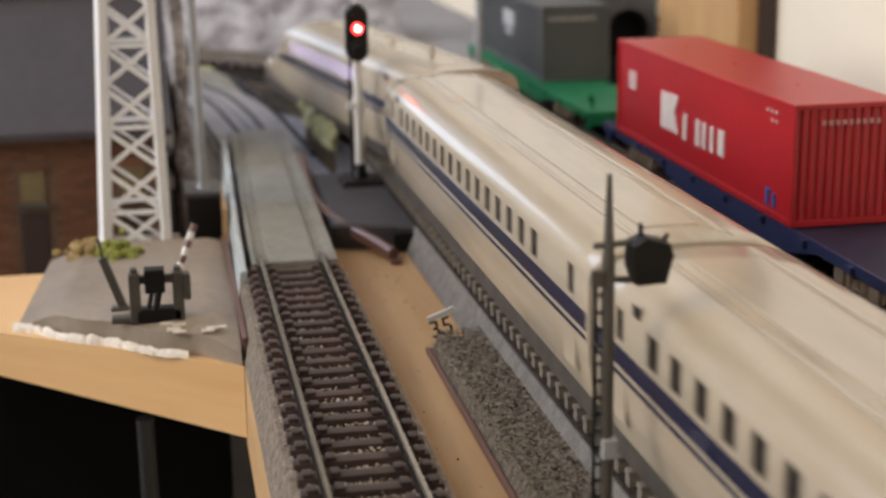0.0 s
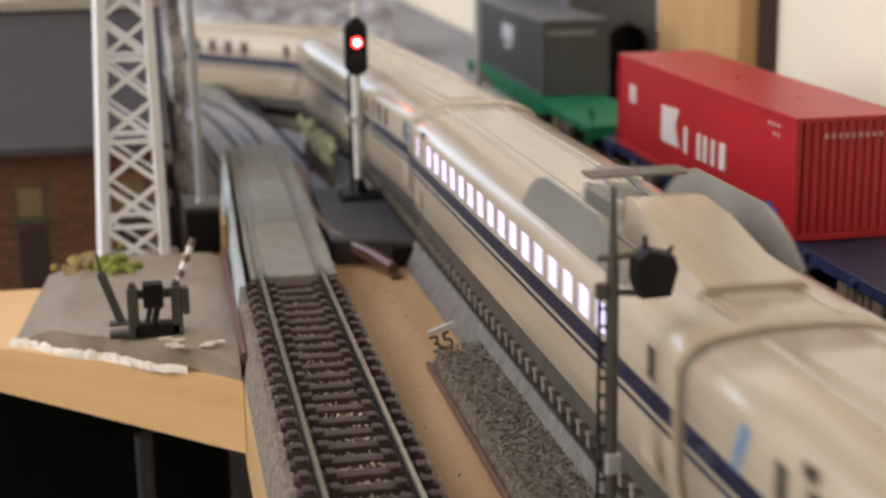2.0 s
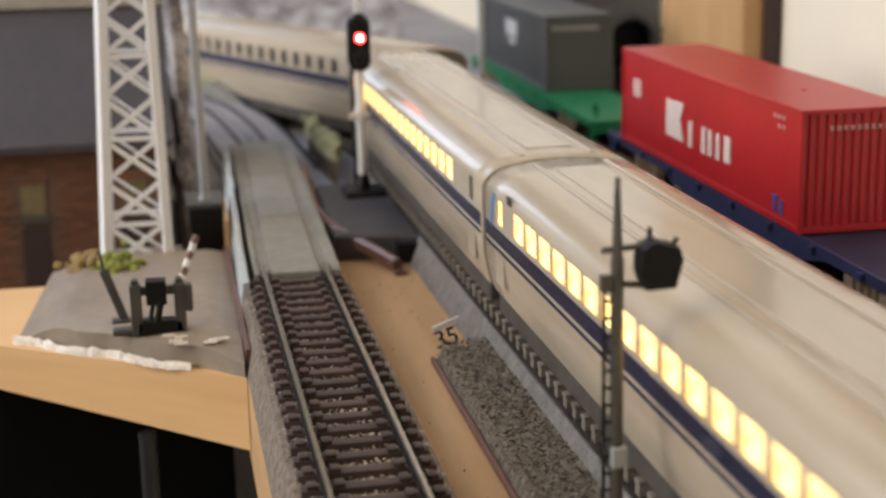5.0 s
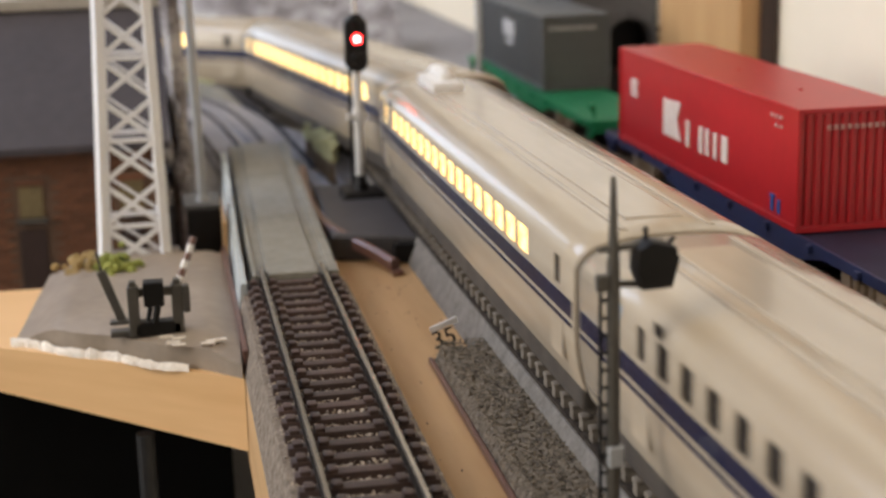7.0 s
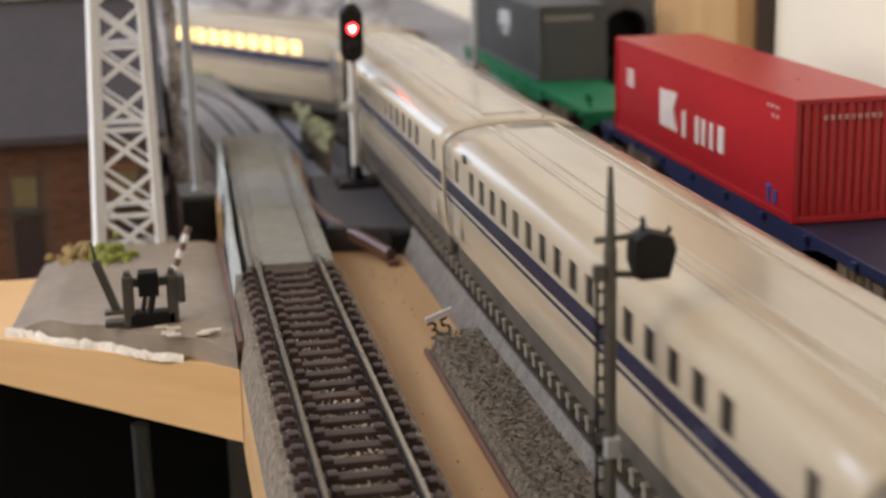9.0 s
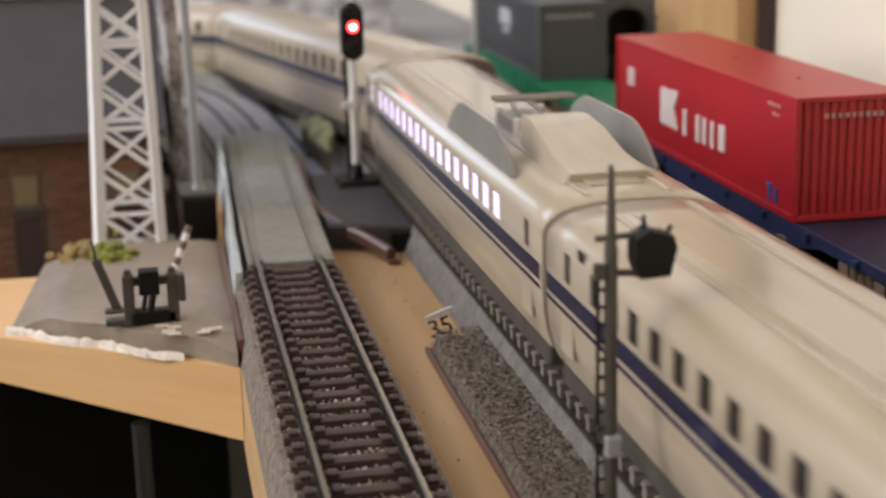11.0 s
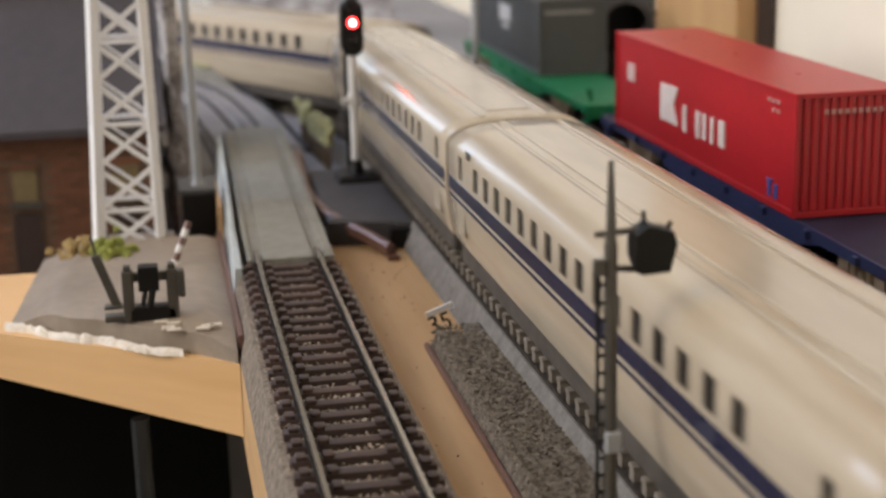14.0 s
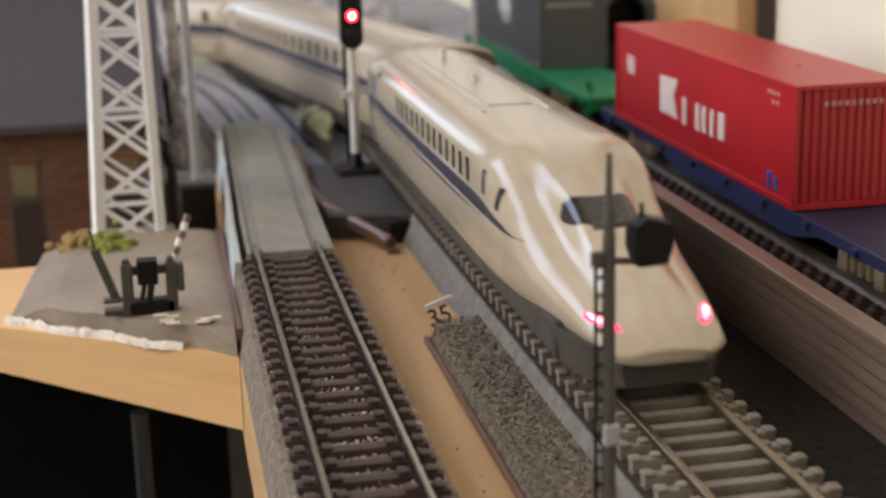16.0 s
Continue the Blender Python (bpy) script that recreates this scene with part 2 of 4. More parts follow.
def thing(name, at, label, category, group="", turn=0.0, kind=""):
    ob = new(name)
    ob.empty_display_size = 0.005
    ob.matrix_basis = pose(at[0] * MM, at[1] * MM, at[2] * MM, 0, 0, turn)
    return tagged(ob, label, category, group, kind)


def setting(name, bm, material, label, category, smooth=False, kind="structure"):
    ob = new(name, mesh_of(name, bm, material, smooth))
    return tagged(ob, label, category, kind=kind)


def B():
    return bmesh.new()


# ---- the plan of the tracks ----
LINE_X, BEND_Y, BEND_R = 32.4, 258.0, 178.0
LEAN = 0.010      # by how much the fast line runs to the left of the near track, in radians


def on_line(s, across=0.0, lean=LEAN):
    """Place and heading at s along the fast line: straight, then a bend to the left, then straight. across is to the right."""
    x1 = LINE_X - lean * (BEND_Y - 100)
    if s <= BEND_Y:
        return LINE_X - lean * (s - 100) + across, s, lean
    cx, cy = x1 - BEND_R * math.cos(lean), BEND_Y - BEND_R * math.sin(lean)
    end = BEND_Y + BEND_R * (math.pi / 2 - lean)
    if s > end:
        return cx - (s - end), cy + BEND_R + across, math.pi / 2
    a = lean + (s - BEND_Y) / BEND_R
    r = BEND_R + across
    return cx + r * math.cos(a), cy + r * math.sin(a), a


FAR_Y = on_line(2000)[1]


def line_path(across, z, s0, s1, step=12.0, lean=LEAN):
    n = max(2, int((s1 - s0) / step))
    return [(*on_line(s0 + (s1 - s0) * i / n, across, lean)[:2], z) for i in range(n + 1)]


# ---- room ----
X0, X1, Y0, Y1, ZF, ZC = -2250, 112, -2300, 1100, -800, 1500
setting("floor", box(B(), X0 - 60, X1 + 60, Y0 - 60, Y1 + 60, ZF - 60, ZF), "room_floor", "dark floor under the layout table", "floor")
setting("ceiling", box(B(), X0 - 60, X1 + 60, Y0 - 60, Y1 + 60, ZC, ZC + 60), "ceiling_paint", "plain white ceiling", "ceiling")
bm = B()
box(bm, X0 - 60, X0, Y0 - 60, -900, ZF, ZC)
box(bm, X0 - 60, X0, 900, Y1 + 60, ZF, ZC)
box(bm, X0 - 60, X0, -900, 900, ZF, 60)
box(bm, X0 - 60, X0, -900, 900, 1180, ZC)
setting("wall_west", bm, "room_paint", "painted room wall with a wide window opening", "wall")
setting("wall_east", box(B(), X1, X1 + 60, Y0 - 60, Y1 + 60, ZF, ZC), "wall_cream", "cream plastered wall behind the container wagons", "wall")
setting("wall_south", box(B(), X0, X1, Y0 - 60, Y0, ZF, ZC), "room_paint", "plain painted room wall", "wall")
bm = B()
box(bm, X0, -350, Y1, Y1 + 60, ZF, ZC)
box(bm, 30, X1, Y1, Y1 + 60, ZF, ZC)
box(bm, -350, 30, Y1, Y1 + 60, ZF, 85)
box(bm, -350, 30, Y1, Y1 + 60, 335, ZC)
setting("wall_north", bm, "room_paint", "room wall with a daylit window opening", "wall")

# ---- baseboards ----
BOARD = -7.0
setting("baseboard", box(B(), -9, X1 - 0.5, -2200, 262, BOARD - 13, BOARD, 0.4), "plywood", "pale plywood baseboard of the layout", "baseboard")
bm = B()
a = [(-9.1, 145.5), (-62, 182), (-62, 199), (-9.1, 199)]
loft(bm, [[(x, y, BOARD - 10 - (x + 9) * 0.105) for x, y in a], [(x, y, BOARD) for x, y in a]])
setting("side_baseboard", bm, "plywood_edge", "plywood board with a sawn front edge", "baseboard")
bm = B()
box(bm, -2000, X1 - 0.5, 262.5, 1080, BOARD - 14, BOARD - 1)
setting("ground", bm, "ground_grey", "grey painted ground of the far layout", "ground")
setting("lower_ground", box(B(), -500, -9.5, 199.5, 262, -40, -24), "ground_grey", "low grey ground behind the board", "ground")
# added backing panel, black in place of the shade below the board
setting("under_panel", box(B(), -600, -9.6, 197.0, 199.3, -140, -20), "under_table_shade", "added black panel standing in for the shade under the table", "panel")
setting("lower_shelf", box(B(), -600, -12, -300, 480, -150, -140), "under_table_shade", "lower shelf under the layout, coloured black for the shade there", "shelf")
bm = B()
rnd = random.Random(5)
for i in range(60):
    x, y = rnd.uniform(-75, -20), rnd.uniform(60, 260)
    r = rnd.uniform(3, 9)
    bmesh.ops.create_icosphere(bm, subdivisions=1, radius=r, matrix=pose(x, y, -139, rnd.random() * 90, 0, rnd.random() * 90) @ Matrix.Diagonal((1, 1.3, 0.6, 1)))
tagged(setting("scrub", bm, "scrub_dark", "dark green scenery scrub on the lower shelf", "scrub"), kind="stuff")

table_leg = thing("table_leg", (-22.5, 158, -140), "grey metal leg under the plywood board", "table leg")
part("post", rod(B(), (0, 0, 0.4), (0, 0, 122.2), 1.25), "leg_metal", table_leg)
part("foot", rod(B(), (0, 0, 0), (0, 0, 2), 4.5), "leg_metal", table_leg)


# ---- near track ----
def rail_mesh(bm, x, y0, y1, top=0.0, tall=2.0):
    sec = [(-0.27, -0.45), (0.27, -0.45), (0.32, -0.32), (0.32, -0.12), (0.2, 0), (-0.2, 0), (-0.32, -0.12), (-0.32, -0.32)]
    return sweep(bm, [(x, y0, top), (x, (y0 + y1) / 2, top), (x, y1, top)], sec)


near_track = thing("track", (0, 0, BOARD), "model railway track with dark brown sleepers and steel rails", "track", kind="structure")
bm = B()
sec = [(-9.0, 0.05), (9.0, 0.05), (7.6, 5.0), (-7.6, 5.0)]
sweep(bm, [(0, -300, 0), (0, 0, 0), (0, 172, 0)], sec)
part("ballast_bed", bm, "track_bed", near_track)
for x in (-4.5, 4.5):
    r = part("rail", rail_mesh(B(), x, -300, 176, -BOARD), "rail_metal", near_track, "worn steel rail head")
    part("web", sweep(B(), [(x, -300, 7.0), (x, 0, 7.0), (x, 176, 7.0)], [(-0.45, -1.3), (0.45, -1.3), (0.45, -1.1), (0.14, -0.95), (0.14, -0.42), (-0.14, -0.42), (-0.14, -0.95), (-0.45, -1.1)]), "shaded_ballast", r, "dark rusty rail web")
bm = B()
box(bm, -6.9, 6.9, -0.85, 0.85, 0, 1.55, 0.2)
for x in (-4.5, 4.5):
    for d in (-1.35, 1.35):
        box(bm, x + d - 0.55, x + d + 0.55, -0.75, 0.75, 1.4, 2.0, 0.2)
sleeper = mesh_of("sleeper", bm, "brown_sleeper", True)
for i in range(60):
    put("sleeper", sleeper, near_track, (0, 170.5 - i * 3.83, 4.35))

# pale grains of ballast between the sleepers
bm = B()
rnd = random.Random(14)
for i in range(3600):
    k = rnd.randrange(31)
    y = 170.5 - k * 3.83 + 1.915 + rnd.gauss(0, 0.45)
    x = rnd.uniform(-7.3, 7.3)
    r = rnd.uniform(0.16, 0.34)
    q = [Vector((x, y, 5.35)) + Vector((rnd.uniform(-1, 1), rnd.uniform(-1, 1), rnd.uniform(-0.4, 1.1))) * r for _ in range(4)]
    v = [bm.verts.new(p) for p in q]
    for f in ((0, 1, 2), (0, 2, 3), (0, 3, 1), (1, 3, 2)):
        bm.faces.new([v[j] for j in f])
tagged(part("ballast_grains", bm, "pale_grain", near_track, "pale ballast grains"), kind="stuff")

# grey deck over the track further on, which veers a little to the right
def veer(bm):
    for v in bm.verts:
        v.co.x += max(0.0, v.co.y - 172) * 0.022
    return bm


deck = thing("track_deck", (0, 0, BOARD), "grey concrete deck slabs between and beside the rails", "deck", kind="structure")
for i in range(3):
    y0 = 172.6 + i * 38
    for x0, x1, h in ((-3.7, 3.7, 6.6), (-6.0, -5.2, 6.5), (5.2, 6.8, 6.5)):
        part("slab", veer(box(B(), x0, x1, y0, y0 + 37.7, 0.05, h, 0.3)), "deck_grey", deck)
for x in (-4.45, 4.45):
    part("rail_groove", veer(box(B(), x - 0.72, x + 0.72, 173, 286, 0.0, 6.1)), "deck_grey", deck)
bm = B()
rnd = random.Random(3)
prof = []
for i in range(25):
    y = 168 + i * 4.2
    h = 6.6 + 1.2 * math.sin(i * 0.7) * rnd.random() + (2.0 if i > 14 else 0) * rnd.random()
    prof.append((y, h))
loft(bm, [[(-8.6, y, 0.05), (-6.8, y, 0.05), (-7.0, y, h), (-7.9, y, h)] for y, h in prof])
part("side_wall", veer(bm), "side_wall", deck, "pale grey-blue worn retaining edge")

# ---- fast line track ----
fast = thing("track", (0, 0, BOARD), "fast line track with pale concrete sleepers and brassy rails", "track", kind="structure")
BED = [(-10.4, 0.08), (10.4, 0.08), (8.6, 4.3), (-8.6, 4.3)]
part("ballast_bed", sweep(B(), line_path(0, 0, -1700, 262), BED), "pale_ballast", fast)
part("ballast_bed", sweep(B(), line_path(0, 0, 262.2, 520) + [(-1950, FAR_Y, 0)], BED), "ground_grey", fast, "grey ballast in the bend")
part("inner_ballast", sweep(B(), line_path(0, 0, -1700, 300), [(-8.4, 4.1), (8.4, 4.1), (8.3, 4.7), (-8.3, 4.7)]), "brown_ballast", fast, "brown ballast between the sleepers")
for x in (-4.5, 4.5):
    sec = [(-0.7, -2.0), (0.7, -2.0), (0.2, -1.5), (0.2, -0.6), (0.4, -0.45), (0.4, -0.08), (0.3, 0), (-0.3, 0), (-0.4, -0.08), (-0.4, -0.45), (-0.2, -0.6), (-0.2, -1.5)]
    part("rail", sweep(B(), line_path(x, 7.0, -1700, 520) + [(-1950, FAR_Y + x, 7.0)], sec), "brass_rail", fast, "brassy worn rail")
bm = B()
box(bm, -8.0, 8.0, -0.68, 0.68, -0.4, 1.2, 0.2)
for s in (-1, 1):
    box(bm, s * 5.5 - 0.5, s * 5.5 + 0.5, -0.55, 0.55, 1.1, 1.6, 0.15)
    box(bm, s * 7.5 - 0.6, s * 7.5 + 0.6, -0.72, 0.72, 0.9, 1.45, 0.22)
sleeper = mesh_of("sleeper", bm, "concrete_sleeper", True)
for i in range(118):
    x, y, a = on_line(30 + i * 3.6)
    put("sleeper", sleeper, fast, (x, y, 4.9), (0, 0, math.degrees(a)))

# gravel strip beside the fast line
bm = B()
rnd = random.Random(9)
nx, ny = 12, 120
grid = [[None] * (ny + 1) for _ in range(nx + 1)]
for i in range(nx + 1):
    for j in range(ny + 1):
        u = i / nx
        y = -60 + (146.5 - 2.2 * u + 60) * j / ny
        x = 16.0 + u * 7.6
        z = BOARD + 2.6 + 0.22 * noise.noise(Vector((x, y, 0)) * 1.3)
        if i == 0 or j == ny:
            z = BOARD + 0.02
            x += -0.5 if i == 0 else 0
            y += 0.8 if j == ny else 0
        grid[i][j] = bm.verts.new((x, y, z))
for i in range(nx):
    for j in range(ny):
        bm.faces.new((grid[i][j], grid[i + 1][j], grid[i + 1][j + 1], grid[i][j + 1]))
setting("gravel_strip", bm, "gravel", "strip of fine grey-brown gravel on the board", "gravel", smooth=True)
bm = B()
for i in range(9000):
    x, y = rnd.uniform(15.9, 24.2), rnd.uniform(62, 146.5)
    r = rnd.uniform(0.16, 0.32)
    z = BOARD + 2.62 + (0.3 if x > 23.4 else 0)
    if x < 16.5:
        z -= (16.5 - x) * 3
    q = [Vector((x, y, z)) + Vector((rnd.uniform(-1, 1), rnd.uniform(-1, 1), rnd.uniform(-0.4, 0.9))) * r for _ in range(4)]
    v = [bm.verts.new(p) for p in q]
    for f in ((0, 1, 2), (0, 2, 3), (0, 3, 1), (1, 3, 2)):
        bm.faces.new([v[k] for k in f])
setting("loose_stones", bm, "gravel", "loose gravel stones", "gravel", kind="stuff")
part("edging", box(B(), 15.0, 15.6, -60, 145.5, BOARD + 0.05, BOARD + 0.9, 0.2), "cable_brown", bpy.data.objects["gravel_strip"], "thin brown edging strip")

# distance post
post35 = thing("distance_marker", (17.8, 148.5, BOARD), "small white marker lettered 35 beside the gravel strip", "marker")
part("stake", box(B(), -0.35, 0.35, -0.3, 0.3, 0.02, 1.8, 0.1), "sign_ink", post35)
bm = B()
bar(bm, (-1.9, 0, 3.6), (1.7, 0, 4.9), 0.35, 0.75)
part("top_bar", bm, "white_plastic", post35, "torn white top edge")
cu = bpy.data.curves.new("number", "FONT")
cu.body, cu.size, cu.extrude, cu.align_x = "35", 3.4 * MM, 0.12 * MM, "CENTER"
tmp = new("number", cu)
dg = bpy.context.evaluated_depsgraph_get()
me = bpy.data.meshes.new_from_object(tmp.evaluated_get(dg))
bpy.data.objects.remove(tmp)
me.materials.clear()
me.materials.append(MATS["sign_ink"])
put("number", me, post35, (0.2, -0.2, 1.35), (80, -14, 4), label="black number 35")

# ---- parapet and freight track ----
PX = 55.3
parapet = thing("parapet_wall", (PX, 0, BOARD), "long brown ridged model parapet wall", "wall", kind="structure")
part("core", box(B(), 0.2, 1.6, -260, 330, -0.0, 11.2), "parapet_brown", parapet)
for i in range(6):
    z = 0.8 + i * 1.75
    part("board", box(B(), -0.45, 0.25, -260, 330, z, z + 1.55, 0.12), "parapet_brown", parapet)
part("coping", box(B(), -0.8, 2.0, -260, 330, 11.2, 12.2, 0.25), "parapet_brown", parapet)
# both beds carry the shade beside the train in their colour
setting("freight_bed", sweep(B(), line_path(43.8, BOARD, -300, 560, lean=0), [(-17.5, 0.05), (22, 0.05), (20, 3.0), (-16.5, 2.6)]), "shaded_ballast", "ballast under the freight track, coloured near black for shade", "ballast")
setting("shade_bed", box(B(), 42.6, 55.6, -300, 262, BOARD + 0.02, BOARD + 1.2), "shaded_ballast", "ballast between the wall and the fast line, coloured near black for the train's shadow", "ballast")
freight = thing("track", (0, 0, BOARD), "freight track with brown sleepers on ballast darkened for shade", "track", kind="structure")
for x in (-4.5, 4.5):
    sec = [(-0.7, -2.0), (0.7, -2.0), (0.2, -1.5), (0.2, -0.6), (0.4, -0.45), (0.4, -0.08), (0.3, 0), (-0.3, 0), (-0.4, -0.08), (-0.4, -0.45), (-0.2, -0.6), (-0.2, -1.5)]
    part("rail", sweep(B(), line_path(43.8 + x, 7.0, -300, 560, lean=0), sec), "rail_side", freight)
bm = box(B(), -6.9, 6.9, -0.95, 0.95, 0, 1.6, 0.25)
for d in (-5.9, -3.2, 3.2, 5.9):
    box(bm, d - 0.5, d + 0.5, -0.8, 0.8, 1.5, 2.2, 0.2)
sleeper = mesh_of("sleeper", bm, "brown_sleeper", True)
for i in range(100):
    x, y, a = on_line(60 + i * 3.83, 43.8, 0)
    put("sleeper", sleeper, freight, (x, y, 3.2), (0, 0, math.degrees(a)))


# ---- freight wagons and boxes ----
def bogie(parent, y, material="bogie_brown"):
    bm = B()
    for s in (-1, 1):
        box(bm, s * 6.8 - 0.5, s * 6.8 + 0.5, -7, 7, 2.2, 4.2, 0.3)
        for d in (-5, 5):
            box(bm, s * 7.2 - 0.7, s * 7.2 + 0.7, d - 1.4, d + 1.4, 1.4, 4.1, 0.4)
        for d in (-2.2, 0, 2.2):
            rod(bm, (s * 7.3, d, 2.0), (s * 7.3, d, 4.3), 0.75, n=8)
    box(bm, -6.6, 6.6, -1.5, 1.5, 3, 5, 0.2)
    b = put("bogie", mesh_of("bogie", bm, material, True), parent, (0, y, 0), label="weathered brown bogie frame")
    bm = B()
    for d in (-5, 5):
        rod(bm, (-5, d, 2.8), (5, d, 2.8), 0.6, n=8)
    put("axle", mesh_of("axle", bm, "rail_side"), b)
    for d in (-5, 5):
        for s in (-1, 1):
            put("wheel", mesh_of("wheel", rod(B(), (s * 4.0, d, 2.9), (s * 4.9, d, 2.9), 2.85, n=20), "rail_side"), b)
    return b


def flat_wagon(name, y0, y1, body, deck_mat, label):
    w = thing(name, (LINE_X + 43.8, (y0 + y1) / 2, 0), label, "wagon", "freight wagons")
    h = (y1 - y0) / 2
    bm = B()
    box(bm, -7.8, 7.8, -h, h, 5.0, 5.75, 0.15)
    part("deck", bm, deck_mat, w)
    for s in (-1, 1):
        bm = B()
        pts = [(-h, 4.5), (-h * 0.5, 4.3), (-h * 0.36, 2.2), (h * 0.36, 2.2), (h * 0.5, 4.3), (h, 4.5), (h, 5.9), (-h, 5.9)]
        loft(bm, [[(s * 7.85, y, z) for y, z in pts], [(s * 8.35, y, z) for y, z in pts]])
        part("side_sill", bm, body, w)
        for i in range(9):
            y = -h + (i + 0.5) * 2 * h / 9
            part("stake_pocket", box(B(), s * 8.3 - (0 if s > 0 else 0.7), s * 8.3 + (0.7 if s > 0 else 0), y - 0.7, y + 0.7, 4.5, 5.6, 0.12), body, w)
    part("end_sill", box(B(), -7.8, 7.8, -h - 0.8, -h, 3.2, 6.0, 0.15), body, w)
    part("end_sill", box(B(), -7.8, 7.8, h, h + 0.8, 3.2, 6.0, 0.15), body, w)
    for s in (-1, 1):
        bm = rod(B(), (-5.6, s * (h - 5), 5.7), (-5.6, s * (h - 5), 8.2), 0.45, n=8)
        rod(bm, (-5.6, s * (h - 5), 8.0), (-6.6, s * (h - 5), 8.0), 0.9, n=12)
        part("hand_brake", bm, body, w)
    for s in (-1, 1):
        part("coupler", box(B(), -1, 1, s * (h + 2.4) - 2.4, s * (h + 2.4) + 2.4, 3.0, 4.6, 0.2), "black_plastic", w)
        part("foot_step", box(B(), -7.9, -6.8, s * (h - 1.5) - 0.8, s * (h - 1.5) + 0.8, 2.0, 3.6, 0.1), body, w)
        bogie(w, s * (h - 22))
    return w


flat_wagon("container_wagon", 108, 240, "blue_wagon", "blue_deck_shade", "dark blue container flat wagon on the freight track")
flat_wagon("container_wagon", 252, 372, "green_wagon", "green_wagon", "bright green container flat wagon on the freight track")


def freight_container(name, at, length, tall, material, label, ribs_side):
    """Origin at the near left bottom corner; long side along y."""
    c = thing(name, at, label, "container", "freight containers")
    W = 16.3
    bm = B()
    box(bm, 0.35, W - 0.35, 0.5, length - 0.3, 0.5, tall - 0.25)
    part("body", bm, material, c)
    bm = box(B(), 0.1, W - 0.1, 0.1, length - 0.1, tall - 0.3, tall, 0.1)
    for k in range(3):
        rod(bm, (W / 2, length * (0.22 + 0.3 * k), tall - 0.02), (W / 2, length * (0.22 + 0.3 * k), tall + 0.12), 0.35, n=8)
    part("roof", bm, material, c)
    for x in (0, W - 0.7):
        for y in (0, length - 0.7):
            part("corner_post", box(B(), x, x + 0.7, y, y + 0.7, 0, tall, 0.12), material, c)
    for x in (0.05, W - 0.5):
        part("bottom_rail", box(B(), x, x + 0.45, 0.7, length - 0.7, 0, 0.9, 0.1), material, c)
        part("top_rail", box(B(), x, x + 0.45, 0.7, length - 0.7, tall - 0.75, tall - 0.05, 0.1), material, c)
    for y in (0.05, length - 0.5):
        part("end_rail", box(B(), 0.7, W - 0.7, y, y + 0.45, 0, 0.9, 0.1), material, c)
        part("end_rail", box(B(), 0.7, W - 0.7, y, y + 0.45, tall - 0.75, tall - 0.05, 0.1), material, c)
    rib = mesh_of("rib", box(B(), -0.42, 0.42, -0.28, 0.1, 0.9, tall - 0.75, 0.18), material)
    for i in range(11):
        put("rib", rib, c, (1.7 + i * 1.29, 0.5, 0))
    if ribs_side:
        rib2 = mesh_of("side_rib", box(B(), -0.25, 0.1, -0.3, 0.3, 0.9, tall - 0.75, 0.12), material)
        for i in range(int(length / 1.4) - 1):
            put("side_rib", rib2, c, (0.36, 1.6 + i * 1.4, 0))
    return c


red = freight_container("container", (67.6, 149.2, 6.0), 81.3, 17.3, "red_box", "red forty-foot freight container with white lettering", False)


def blocks(c, name, material, spans, label="", x0=0.14, x1=0.36):
    for y0, y1, z0, z1 in spans:
        part(name, box(B(), x0, x1, y0, y1, z0, z1), material, c, label)


def end_blocks(c, name, material, spans, y0=0.04, y1=0.24):
    for xa, xb, z0, z1 in spans:
        part(name, box(B(), xa, xb, y0, y1, z0, z1), material, c)


# the painted marks, as plain blocks in their colour
big = B()
pts = [(56.2, 5.0), (56.2, 11.2), (53.4, 11.2), (51.0, 11.4), (47.6, 11.4), (49.4, 8.2), (47.6, 5.0), (51.2, 5.0), (53.4, 5.0)]
loft(big, [[(0.14, y, z) for y, z in pts], [(0.36, y, z) for y, z in pts]])
part("large_mark", big, "white_print", red, "large white painted mark")
blocks(red, "small_mark", "white_print", ((43.4, 45.0, 4.7, 9.0), (37.2, 38.9, 4.7, 9.0), (34.4, 35.9, 4.8, 9.0), (31.0, 32.4, 4.8, 9.0), (26.4, 28.9, 5.0, 9.1)), "white painted block")
blocks(red, "code_bar", "white_print", [(70.6, 74.6, 9.2 + k * 0.85, 9.75 + k * 0.85) for k in range(4)])
blocks(red, "code_bar", "faded_print", [(6.0 + k * 1.6, 7.0 + k * 1.6, 15.0, 15.5) for k in range(3)] + [(6.0 + k * 1.6, 6.9 + k * 1.6, 13.7, 14.2) for k in range(2)])
blocks(red, "blue_mark", "blue_print", ((6.1, 7.0, 1.5, 3.5), (8.4, 9.3, 1.5, 3.5), (7.9, 9.8, 3.5, 3.9)), "small blue painted bar")
end_blocks(red, "code_bar", "faded_print", [(4.2 + k * 1.0, 4.8 + k * 1.0, 14.3, 15.0) for k in range(9)])

grey = freight_container("container", (69.8, 296, 6.0), 70.0, 17.3, "grey_box", "dark grey forty-foot freight container on a green wagon", True)
blocks(grey, "pale_mark", "pale_print", ((28, 40, 9.5, 13.5), (30, 37, 7.6, 8.8)), "pale painted mark", -0.02, 0.2)
end_blocks(grey, "code_bar", "pale_print", [(1.6 + k * 1.15, 2.4 + k * 1.15, 13.9, 14.7) for k in range(10)])


# ---- bullet train ----
PITCH, BODY = 125.0, 123.0
